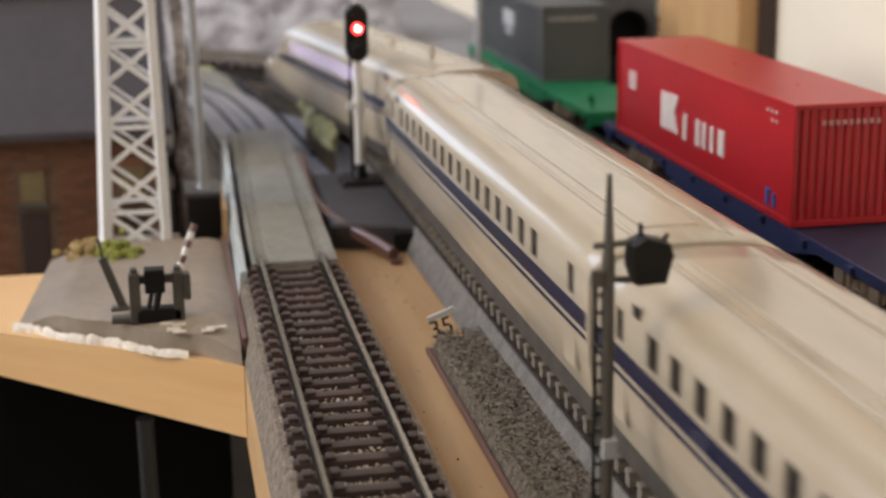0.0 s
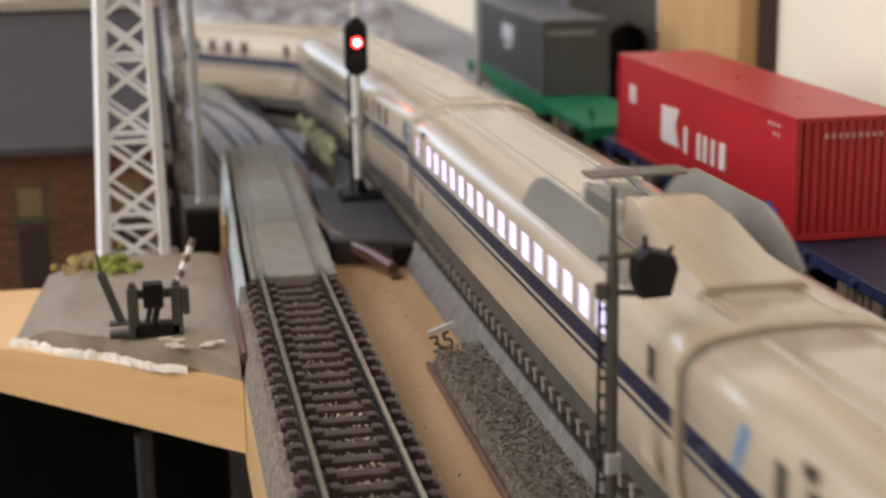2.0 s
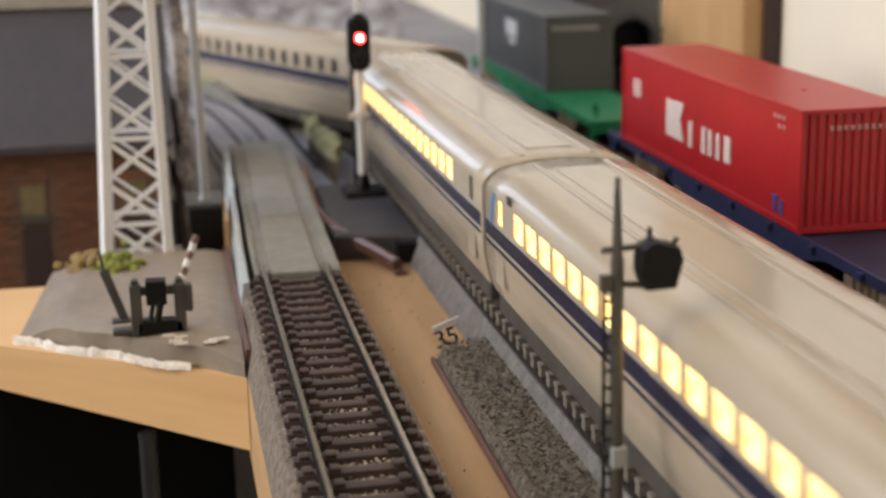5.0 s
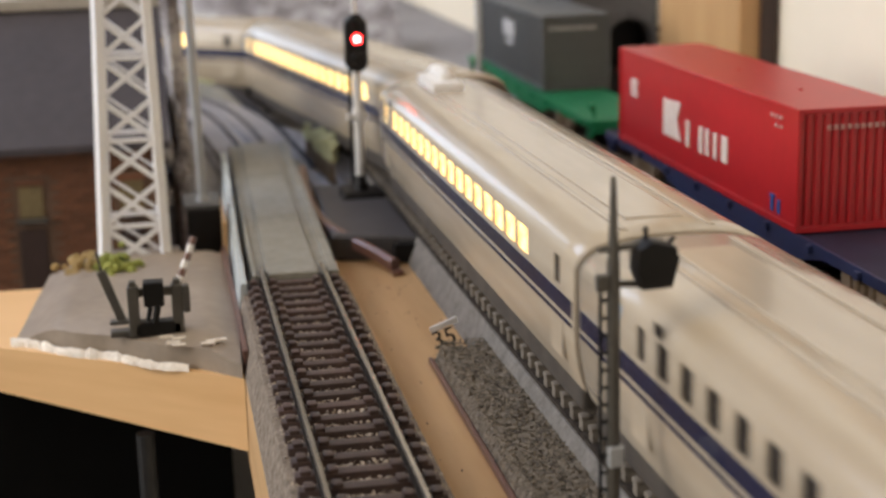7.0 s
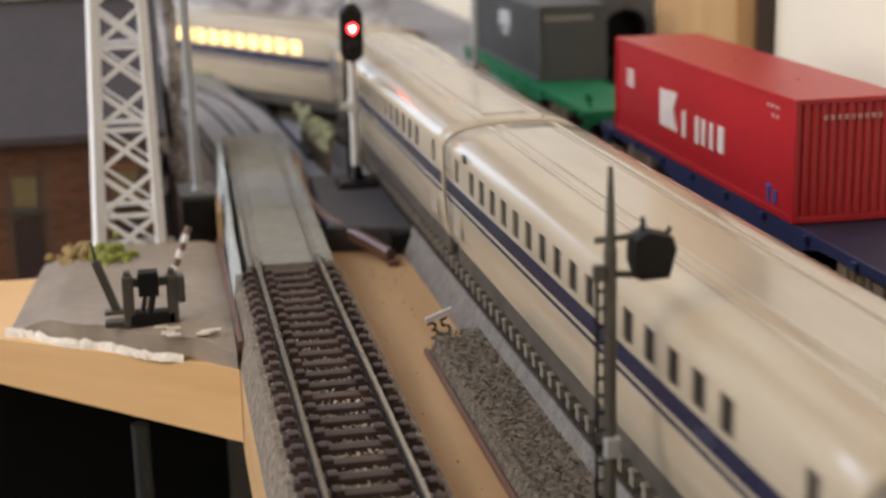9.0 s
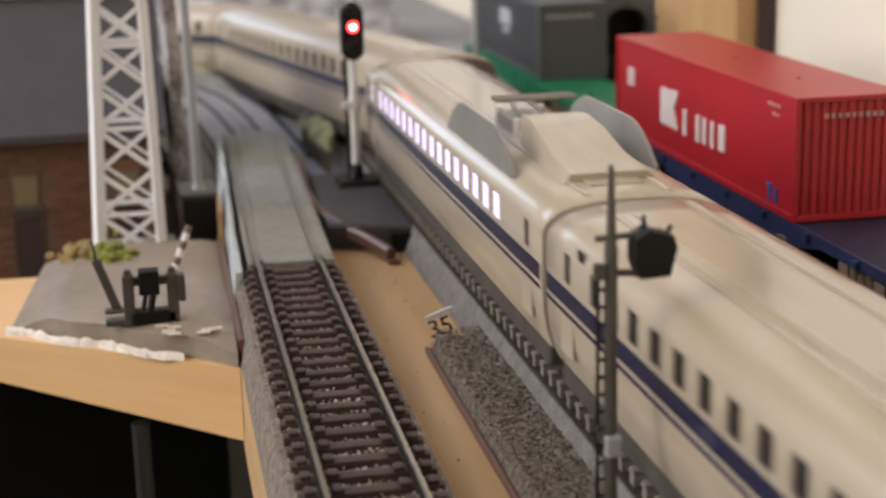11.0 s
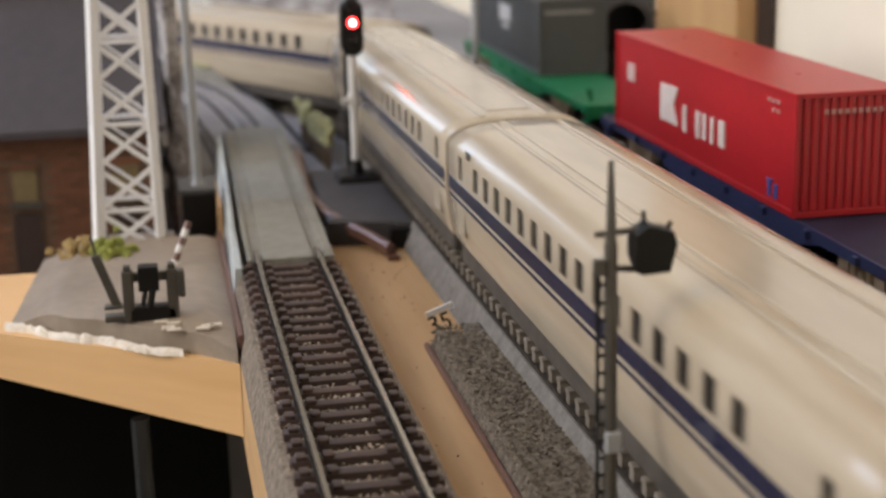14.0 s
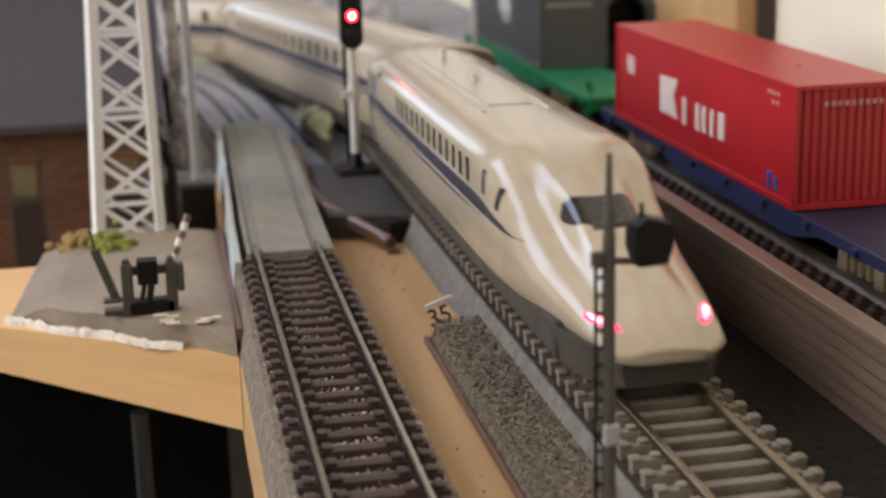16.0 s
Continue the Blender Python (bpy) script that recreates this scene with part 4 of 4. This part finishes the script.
for dz, m in ((1.0, "signal_red"), (4.3, "black_plastic"), (-2.4, "black_plastic")):
    z = 28.4 + dz
    part("hood", rod(B(), (0, -2.2, z), (0, -1.4, z), 1.25, 1.35, 20), "signal_black", signal)
    lens = B()
    bmesh.ops.create_uvsphere(lens, u_segments=16, v_segments=8, radius=0.98, matrix=Matrix.Translation((0, -2.05, z)) @ Matrix.Diagonal((1, 0.45, 1, 1)))
    part("lens", lens, m, signal, "glowing red lens" if m == "signal_red" else "", True)
lens = B()
bmesh.ops.create_uvsphere(lens, u_segments=12, v_segments=8, radius=0.5, matrix=Matrix.Translation((0, -2.40, 29.4)) @ Matrix.Diagonal((1, 0.35, 1, 1)))
part("bulb", lens, "signal_core", signal, "white-hot bulb of the red lamp", True)
part("finial", rod(B(), (0, 0, 33), (0, 0, 36.5), 0.5), "white_plastic", signal)

cable = thing("cable_strip", (0, 0, BOARD), "reddish-brown curved plastic strip beside the plate", "cable")
pts = []
ctrl = [(9.6, 258), (8.6, 240), (8.3, 224), (9.4, 212), (12.4, 204), (15.8, 197), (18.4, 191)]
for i in range(len(ctrl) - 1):
    for q in range(5):
        u = q / 5
        p0, p1, p2, p3 = ctrl[max(0, i - 1)], ctrl[i], ctrl[i + 1], ctrl[min(len(ctrl) - 1, i + 2)]
        c = [0.5 * (2 * p1[j] + (p2[j] - p0[j]) * u + (2 * p0[j] - 5 * p1[j] + 4 * p2[j] - p3[j]) * u * u + (3 * p1[j] - p0[j] - 3 * p2[j] + p3[j]) * u ** 3) for j in (0, 1)]
        n = len(pts) / 30
        pts.append((c[0], c[1], 5.2 - 3.9 * n ** 1.6))
part("strip", sweep(B(), pts, [(-0.75, -1.0), (0.75, -1.0), (0.9, 0.6), (0.4, 1.0), (-0.4, 1.0), (-0.9, 0.6)]), "cable_brown", cable, "", True)
part("support", box(B(), 7.9, 9.1, 226, 246, 0.02, 4.3, 0.2), "cable_brown", cable)
part("end_foot", box(B(), 17.4, 19.2, 190.2, 192.4, 0.02, 0.8, 0.2), "cable_brown", cable)

# ---- near mast with a lamp cluster and ladder ----
mast = thing("signal_mast", (17.9, 73, BOARD + 2.6), "dark grey mast with a black lamp head and ladder", "mast")
part("base", box(B(), -2, 2, -2, 2, 0, 1.0, 0.2), "mast_grey", mast)
part("pole", rod(B(), (0, 0, 0.8), (0, 0, 29.5), 0.62, 0.55), "mast_grey", mast)
part("finial", rod(B(), (0, 0, 29), (0, 0, 36.2), 0.5, 0.22), "mast_grey", mast)
part("upper_arm", rod(B(), (-1.3, 0, 30.2), (4.2, 0, 30.5), 0.28, n=8), "mast_grey", mast)
part("lower_arm", rod(B(), (-1.2, 0, 27.4), (3.9, 0, 27.0), 0.3, n=8), "mast_grey", mast)
bm = B()
ring = [(1.75, 30.2), (2.9, 30.9), (4.9, 30.3), (5.2, 29.3), (4.6, 27.0), (2.2, 26.9), (1.7, 28.2)]
loft(bm, [[(x * 1.0, -1.3, z) for x, z in ring], [(3.4 + (x - 3.4) * 1.06, 0, 28.7 + (z - 28.7) * 1.06) for x, z in ring], [(x, 1.1, z) for x, z in ring]])
part("lamp_head", bm, "black_plastic", mast, "black lamp head")
for x, z in ((2.8, 29.6), (4.2, 29.2), (3.1, 28.0), (4.3, 27.9)):
    part("lamp_hood", rod(B(), (x, 1.0, z), (x, 2.2, z), 0.62, 0.7), "black_plastic", mast)
part("spike", rod(B(), (2.8, 0, 30.5), (2.7, 0, 31.9), 0.2, n=6), "black_plastic", mast)
part("spike", rod(B(), (4.6, 0, 30.2), (5.1, 0, 30.9), 0.2, n=6), "black_plastic", mast)
for x in (-1.15,):
    part("ladder_rail", rod(B(), (x, -0.2, 1.0), (x, -0.2, 27.6), 0.17, n=8), "black_plastic", mast)
for i in range(17):
    part("rung", rod(B(), (-1.2, -0.2, 2.0 + i * 1.5), (-0.2, -0.1, 2.0 + i * 1.5), 0.16, n=6), "black_plastic", mast)
part("ladder_head", box(B(), -1.5, -0.5, -0.5, 0.3, 26.8, 28.2, 0.15), "mast_grey", mast)
part("clip", box(B(), -0.55, 0.75, -0.9, 0.2, 11.6, 13.4, 0.15), "pole_grey", mast, "pale metal clip")

# ---- side board: asphalt pad, buffer stop, tower, poles ----
pad = thing("scenery_pad", (0, 0, BOARD), "grey-brown card scenery pad with a torn white front edge", "scenery pad")
bm = B()
N, K = 30, 16
rnd = random.Random(11)
rows = []
for i in range(N + 1):
    u = i / N
    xf = -39.5 + 30.2 * u
    yf = 169.5 - 23.2 * u + 0.6 * math.sin(u * 17)
    xb = -37.0 + 29.3 * u
    row = []
    for j in range(K + 1):
        v = j / K
        x = xf + (xb - xf) * v
        y = yf + (206 - yf) * v
        hump = 3.4 * ease(0.0, 0.22, u) * (1 - 0.35 * v) * ease(-0.1, 0.35, v + 0.2) * (1 - 0.45 * ease(0.85, 1, u))
        row.append((x, y, 0.5 + hump + 0.12 * noise.noise(Vector((x, y, 0)) * 0.4)))
    rows.append(row)
top = [[bm.verts.new(p) for p in row] for row in rows]
low = [[bm.verts.new((p[0], p[1], 0.03)) for p in row] for row in rows]
for i in range(N):
    for j in range(K):
        bm.faces.new((top[i][j], top[i + 1][j], top[i + 1][j + 1], top[i][j + 1]))
    bm.faces.new((low[i][0], low[i + 1][0], top[i + 1][0], top[i][0]))
    bm.faces.new((top[i][K], top[i + 1][K], low[i + 1][K], low[i][K]))
for j in range(K):
    bm.faces.new((top[0][j], top[0][j + 1], low[0][j + 1], low[0][j]))
    bm.faces.new((low[N][j], low[N][j + 1], top[N][j + 1], top[N][j]))
bmesh.ops.recalc_face_normals(bm, faces=bm.faces)
part("sheet", bm, "asphalt_pad", pad, "", True)
bm = B()
rings = []
for i in range(40):
    u = i / 39 * 0.8
    x = -40.2 + 30.2 * u
    y = 169.2 - 23.2 * u + 0.6 * math.sin(u * 17) - 0.5
    w = 0.35 + 0.45 * rnd.random()
    h = 0.3 + 0.5 * rnd.random() * (1 - u * 0.5)
    rings.append([(x, y - w, 0.02), (x, y + w, 0.02), (x, y + w * 0.8, h + 0.5), (x, y - w * 0.5, h)])
loft(bm, rings)
part("torn_edge", bm, "torn_paper", pad, "torn white paper edge")
for i in range(8):
    x = -17 + rnd.uniform(-2.5, 5.5)
    y = 152.0 + rnd.uniform(-0.8, 3.0) - (x + 17) * 0.35
    part("paper_scrap", box(B(), x - 0.9, x + 0.9, y - 0.45, y + 0.45, 3.3, 3.6, 0.08), "torn_paper", pad, "pale scrap of paper")
part("dark_joint", box(B(), -9.0, -8.3, 147.5, 206, 0.02, 3.2, 0.1), "cable_brown", pad, "dark brown joint strip")

stop = thing("buffer_stop", (-19.8, 157.5, BOARD + 3.3), "dark grey buffer stop with a black coupler between two posts", "buffer stop")
for x in (-2.9, 2.9):
    part("post", box(B(), x - 0.75, x + 0.75, -1.0, 1.0, 0, 7.0, 0.25), "stop_grey", stop)
    part("post_cap", box(B(), x - 0.45, x + 0.45, -0.7, 0.7, 7.0, 7.7, 0.15), "stop_grey", stop)
part("side_plate", box(B(), 3.6, 4.6, -1.2, 0.8, 3.0, 6.8, 0.4), "stop_grey", stop)
part("cross_beam", box(B(), -2.4, 3.2, -0.4, 0.6, 5.4, 6.6, 0.2), "stop_grey", stop)
part("coupler_box", box(B(), -1.5, 1.2, -1.6, 1.0, 4.3, 7.6, 0.25), "black_plastic", stop)
part("coupler_hook", rod(rod(B(), (-0.6, -1.2, 4.6), (-1.1, -1.4, 2.4), 0.35, n=8), (0.3, -1.2, 4.5), (-0.2, -1.4, 2.0), 0.5, n=8), "black_plastic", stop)
part("foot_beam", box(B(), -3.0, 3.4, -1.0, 1.4, 0.0, 2.0, 0.3), "black_plastic", stop)
part("side_foot", box(B(), -6.2, -3.4, -0.4, 1.6, 0.0, 0.9, 0.25), "stop_grey", stop)
lever = thing("point_lever", (-26.0, 163.5, BOARD + 3.2), "dark grey leaning point lever on the pad", "lever")
part("arm", bar(B(), (1.6, 0, 0.4), (-0.9, 0.2, 7.8), 0.9, 1.1), "stop_grey", lever)
part("foot", box(B(), -0.2, 2.6, -0.9, 0.9, 0, 0.8, 0.2), "stop_grey", lever)
part("tip", bar(B(), (-0.8, 0.2, 7.5), (-1.3, 0.2, 10.6), 0.35, 0.35), "stop_grey", lever)

pole = thing("barrier_pole", (-16.3, 186, BOARD + 2.6), "small leaning barrier pole banded red and white", "barrier pole")
for i in range(6):
    a = Vector((-0.3, 0, 0)) + Vector((0.42, 0.2, 1.0)) * (i * 1.15)
    part("band", rod(B(), a, a + Vector((0.42, 0.2, 1.0)) * 1.15, 0.55, n=10), "white_plastic" if i % 2 == 0 else "cable_brown", pole)

clump = thing("moss_clump", (-27.3, 196, BOARD + 2.4), "yellow-green and orange moss scenery clump", "moss")
for m, cx, cy, cnt, nm in (("moss_green", 1.6, 0, 80, "green_moss"), ("moss_orange", -3.6, 3, 55, "orange_moss")):
    bm = B()
    for i in range(cnt):
        p = Vector((cx + rnd.gauss(0, 1.5), cy + rnd.gauss(0, 1.6), abs(rnd.gauss(0.8, 1.1))))
        bmesh.ops.create_icosphere(bm, subdivisions=1, radius=rnd.uniform(0.4, 0.85), matrix=Matrix.Translation(p) @ Matrix.Diagonal((1, rnd.uniform(0.5, 1), rnd.uniform(0.6, 1.4), 1)))
    part(nm, bm, m, clump)

tower = thing("lattice_tower", (-23.2, 212, BOARD), "tall white lattice tower with crossed braces", "tower")
H, W0, W1 = 62.0, 5.1, 3.3
wid = lambda z: W0 + (W1 - W0) * z / H
corner = lambda sx, sy, z: Vector((sx * wid(z) + 0.018 * z, sy * wid(z), z))
for sx in (-1, 1):
    for sy in (-1, 1):
        part("leg", bar(B(), corner(sx, sy, 0), corner(sx, sy, H), 1.45, 1.45), "tower_white", tower)
levels = [0, 7.4, 14.6, 21.6, 28.4, 35.0, 41.4, 47.6, 53.6, 59.4]
for i, (za, zb) in enumerate(zip(levels, levels[1:])):
    for face in range(4):
        ca = [(-1, -1), (1, -1), (1, 1), (-1, 1)][face]
        cb = [(1, -1), (1, 1), (-1, 1), (-1, -1)][face]
        thick = 0.75 if face == 0 else 0.5
        part("brace", bar(B(), corner(*ca, za), corner(*cb, zb), thick, thick), "tower_white", tower)
        if face != 2:
            part("brace", bar(B(), corner(*cb, za), corner(*ca, zb), thick, thick), "tower_white", tower)
        if i % 2 == 0:
            part("cross_bar", bar(B(), corner(*ca, zb), corner(*cb, zb), 0.7, 0.7), "tower_white", tower)
part("foot_plate", box(B(), -7.5, 7.5, -7.5, 7.5, -3.0, 0.6, 0.3), "asphalt_pad", tower, "grey-brown footing")

for x, y, z, h, lean in ((-11.2, 221.5, BOARD + 7.9, 75, 0.012), (56.9, 306, BOARD + 12.2, 60, 0.0)):
    p = thing("catenary_pole", (x, y, z), "slim grey catenary pole", "pole", "catenary poles")
    part("shaft", rod(B(), (0, 0, 0.5), (-lean * h, 0, h), 0.8, 0.75), "pole_grey", p)
    part("collar", rod(B(), (0, 0, 0), (0, 0, 1.0), 1.2, 0.95), "pole_grey", p)

# culvert beside the deck; a solid black block stands for its shaded mouth
culvert = thing("culvert", (-11.2, 222, BOARD), "dark box culvert with a pale wooden side", "culvert")
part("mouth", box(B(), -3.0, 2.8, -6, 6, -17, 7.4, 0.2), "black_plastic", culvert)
part("lid", box(B(), -3.4, 3.0, -5.0, 7, 7.4, 7.9, 0.15), "stop_grey", culvert)
part("wooden_side", box(B(), 2.8, 3.5, -13, 8, -17, 6.6, 0.15), "plywood", culvert)

# ---- brick building on the low ground ----
BY = 252.0
house = thing("brick_building", (0, BY, -24.0), "brown brick model building with a dark slate roof", "building")
bm = box(B(), -92, -17.5, 0, 46, 0, 30.6)
part("wall", bm, "mortar", house, "brown brick wall")
eave = 30.4
part("roof", loft(B(), [[(-94, -2.5, eave), (-94, -2.5, eave + 0.9), (-94, 24, eave + 25), (-94, 48, eave + 0.9), (-94, 48, eave)], [(-16, -2.5, eave), (-16, -2.5, eave + 0.9), (-16, 24, eave + 25), (-16, 48, eave + 0.9), (-16, 48, eave)]]), "roof_slate", house, "dark slate roof")
part("ridge", box(B(), -94, -16, 22.5, 25.5, eave + 24.4, eave + 26.8, 0.3), "fascia", house, "pale ridge board")
part("eave_board", box(B(), -94, -16, -2.9, -2.4, eave - 0.6, eave + 0.9, 0.1), "roof_slate", house)
win_x = [-43.0, -62.0, -24.0]
for x in win_x:
    w = put("window", mesh_of("window", box(B(), -2.3, 2.3, -0.35, 0.2, 0, 6.4, 0.3), "window_dim"), house, (x, -0.1, 17.2), label="dim yellowish window")
    put("sill", mesh_of("sill", box(B(), -3.0, 3.0, -1.0, 0.1, -1.0, 0, 0.15), "stop_grey"), w)
    put("lintel", mesh_of("lintel", box(B(), -2.8, 2.8, -0.7, 0.1, 6.4, 7.6, 0.2), "brick"), w)
    part("door", box(B(), x - 2.8, x + 2.4, -0.5, 0.2, 2, 15.0, 0.15), "door_dark", house)
bk = mesh_of("brick", box(B(), -1.35, 1.35, -0.22, 0.1, -0.42, 0.42, 0.08), "brick")
n = 0
for r in range(30):
    z = 1.0 + r * 1.0
    for c in range(16):
        x = -58.0 + c * 2.9 + (1.45 if r % 2 else 0)
        if x > -18.8 or n >= 300:
            continue
        if any(abs(x - wx) < 4.0 and 1.5 < z < 25.4 for wx in win_x):
            continue
        put("brick", bk, house, (x, -0.08, z))
        n += 1

# rocky pillar behind the tower
rock = B()
rings = []
for i in range(30):
    z = -24 + i * 2.9
    ring = []
    for k in range(14):
        a = 2 * math.pi * k / 14
        p = Vector((math.cos(a), math.sin(a), z * 0.12))
        r = 1 + 0.5 * noise.noise(p * 1.7 + Vector((0, 0, i * 0.35)))
        ring.append((-14.0 + 1.9 * r * math.cos(a) - 0.01 * z, 262 + 5 * r * math.sin(a), z))
    rings.append(ring)
loft(rock, rings)
setting("rock_pillar", rock, "rock", "mottled grey rock pillar behind the tower", "rock", smooth=True)

# ---- far scenery ----
def rising_wall(across, half, top, s0, s1, climb):
    """A wall beside the bend whose top climbs from the board to its full height."""
    rings = []
    for i in range(31):
        d = s0 + (s1 - s0) * i / 30
        h = 0.6 + (top - 0.6) * ease(s0, s0 + climb, d)
        x0, y0, _ = on_line(d, across - half)
        x1, y1, _ = on_line(d, across + half)
        rings.append([(x0, y0, BOARD + 0.02), (x1, y1, BOARD + 0.02), (x1, y1, BOARD + h), (x0, y0, BOARD + h)])
    return loft(B(), rings)


# embankment wall with the train's shadow put into its colour
setting("embankment", rising_wall(-12.6, 1.0, 13.0, 290, 520, 60), "embankment_shade", "embankment wall along the inside of the bend, coloured dark for the train's shadow", "wall")
setting("moss_kerb", rising_wall(-15.2, 1.2, 13.6, 305, 520, 45), "deck_grey", "low grey kerb with a mossy top", "kerb")
bm = B()
for i in range(520):
    x, y, a = on_line(rnd.uniform(345, 498), -15.2 + rnd.gauss(0, 0.4))
    bmesh.ops.create_icosphere(bm, subdivisions=1, radius=rnd.uniform(0.3, 0.6), matrix=Matrix.Translation((x, y, BOARD + 13.6 + 0.2 * rnd.random())))
setting("moss_strip", bm, "pale_moss", "pale moss along the kerb top", "moss", kind="stuff")
shrub = thing("lineside_shrub", (16.0, 280, BOARD), "pale yellow-green scenery shrub beside the fast line", "shrub")
bm = B()
for i in range(150):
    u = rnd.random()
    p = Vector((1.0 - 2.2 * u + rnd.gauss(0, 0.45), -18 + 38 * u, 5.5 + 4.6 * rnd.random()))
    bmesh.ops.create_icosphere(bm, subdivisions=1, radius=rnd.uniform(0.5, 0.95), matrix=Matrix.Translation(p) @ Matrix.Diagonal((1, rnd.uniform(0.7, 1.6), rnd.uniform(0.6, 1.2), 1)))
part("leaves", bm, "pale_moss", shrub)
for i in range(14):
    y = -17 + 36 * i / 13
    part("stem", rod(B(), (0.9 - 2.2 * i / 13, y, 0.02), (0.9 - 2.2 * i / 13, y, 7), 0.3, 0.15, 6), "bogie_brown", shrub)

# low kerb and lanes of the old track bed that bends away to the left
def inner_path(across, z, s0, s1):
    """A path beside the bend that climbs to the raised ground there."""
    return [(*on_line(s, across)[:2], z + 9.5 * ease(268, 335, s)) for s in (s0 + (s1 - s0) * i / 30 for i in range(31))]


setting("inner_ground", sweep(B(), inner_path(-30, BOARD - 1, 262.6, 520), [(-14, -1.0), (14.6, -1.0), (14.6, 1.2), (-14, 1.2)]), "ground_grey", "grey ground rising inside the bend", "ground")
for off, w, m in ((-31.0, 4.8, "ground_grey"), (-21.5, 3.4, "ground_grey")):
    setting("lane", sweep(B(), inner_path(off, BOARD - 1, 266, 500), [(-w, 1.0), (w, 1.0), (w - 0.5, 2.3), (-w + 0.5, 2.3)]), m, "grey disused track bed bending away", "track bed")
for off in (-34.0, -28.0, -22.0):
    setting("old_rail", sweep(B(), inner_path(off, BOARD - 1, 266, 500), [(-0.4, 2.0), (0.4, 2.0), (0.4, 2.8), (-0.4, 2.8)]), "plate_grey", "dark rusty rail on the disused track bed", "rail")

# stone tunnel portal beyond the wagons
portal = thing("tunnel_portal", (104, 338, BOARD), "dark grey stone tunnel portal with a round arch", "tunnel portal")
bm = B()
R = 6.6
outer = [(-16, 0), (-16, 46), (7.6, 46), (7.6, 0)]
arch = [(R * math.cos(math.pi * i / 16), 18 + R * math.sin(math.pi * i / 16)) for i in range(17)]
pts = [(-16, 0), (-R, 0)] + [(-x, z) for x, z in arch] + [(R, 0), (7.6, 0), (7.6, 46), (-16, 46)]
f0 = [bm.verts.new((x, 0, z)) for x, z in pts]
f1 = [bm.verts.new((x, 8, z)) for x, z in pts]
bm.faces.new(f0)
bm.faces.new(f1[::-1])
for i in range(len(pts)):
    j = (i + 1) % len(pts)
    bm.faces.new((f0[i], f1[i], f1[j], f0[j]))
bmesh.ops.recalc_face_normals(bm, faces=bm.faces)
part("facing", bm, "stone_grey", portal)
for i in range(11):
    a = math.pi * (i + 0.5) / 11
    bm = box(B(), -0.85, 0.85, -0.9, 0.3, -1.2, 1.2, 0.2)
    put("arch_stone", mesh_of("arch_stone", bm, "stone_grey"), portal, ((R + 1.2) * math.cos(a), 0, 18 + (R + 1.2) * math.sin(a)), (0, 90 - math.degrees(a), 0))
# black plate behind the arch in place of the shade inside the tunnel
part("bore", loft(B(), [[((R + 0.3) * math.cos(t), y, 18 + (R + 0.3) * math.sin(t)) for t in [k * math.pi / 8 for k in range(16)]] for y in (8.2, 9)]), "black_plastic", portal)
setting("tunnel_hill", box(B(), 88.2, 111.8, 348, 420, BOARD - 0.9, 46, 2.0), "stone_grey", "dark stone mass over the tunnel", "hill")

post = thing("wooden_post", (108.0, 261, BOARD), "upright pale wooden post against the wall", "post")
part("timber", box(B(), -4.5, 3.6, 0, 52, 0.02, 260, 0.6), "post_wood", post)
# solid dark strip painted as the shadow at the post's wall side
part("shadow_gap", box(B(), 0, 3.4, -1.4, -0.2, 0.02, 255), "door_dark", post)

bm = B()
rnd = random.Random(21)
rows = []
for i in range(41):
    x = -260 + i * 8.2
    row = []
    for j in range(8):
        v = j / 7
        y = 470 + 60 * v
        z = BOARD - 1 + 44 * ease(0, 1, v) * (0.7 + 0.5 * noise.noise(Vector((x * 0.02, v * 2, 3.0))))
        row.append(bm.verts.new((x, y + 8 * noise.noise(Vector((x * 0.03, v * 3, 0))), z)))
    rows.append(row)
for a, b in zip(rows, rows[1:]):
    for j in range(7):
        bm.faces.new((a[j], b[j], b[j + 1], a[j + 1]))
setting("far_slope", bm, "rock", "grey rocky slope behind the bend", "slope", smooth=True)

# crumbs of ballast and sawdust on the bare board
bm = B()
rnd = random.Random(33)
for i in range(70):
    x, y = rnd.uniform(8.5, 22), rnd.uniform(70, 196)
    if 14.6 < x and y < 150:
        continue
    r = rnd.uniform(0.06, 0.18)
    bmesh.ops.create_cube(bm, size=r, matrix=pose(x, y, BOARD + 0.09, rnd.uniform(0, 90), rnd.uniform(0, 90), 0))
setting("crumbs", bm, "track_bed", "small crumbs of ballast on the board", "crumbs", kind="stuff")

motions()
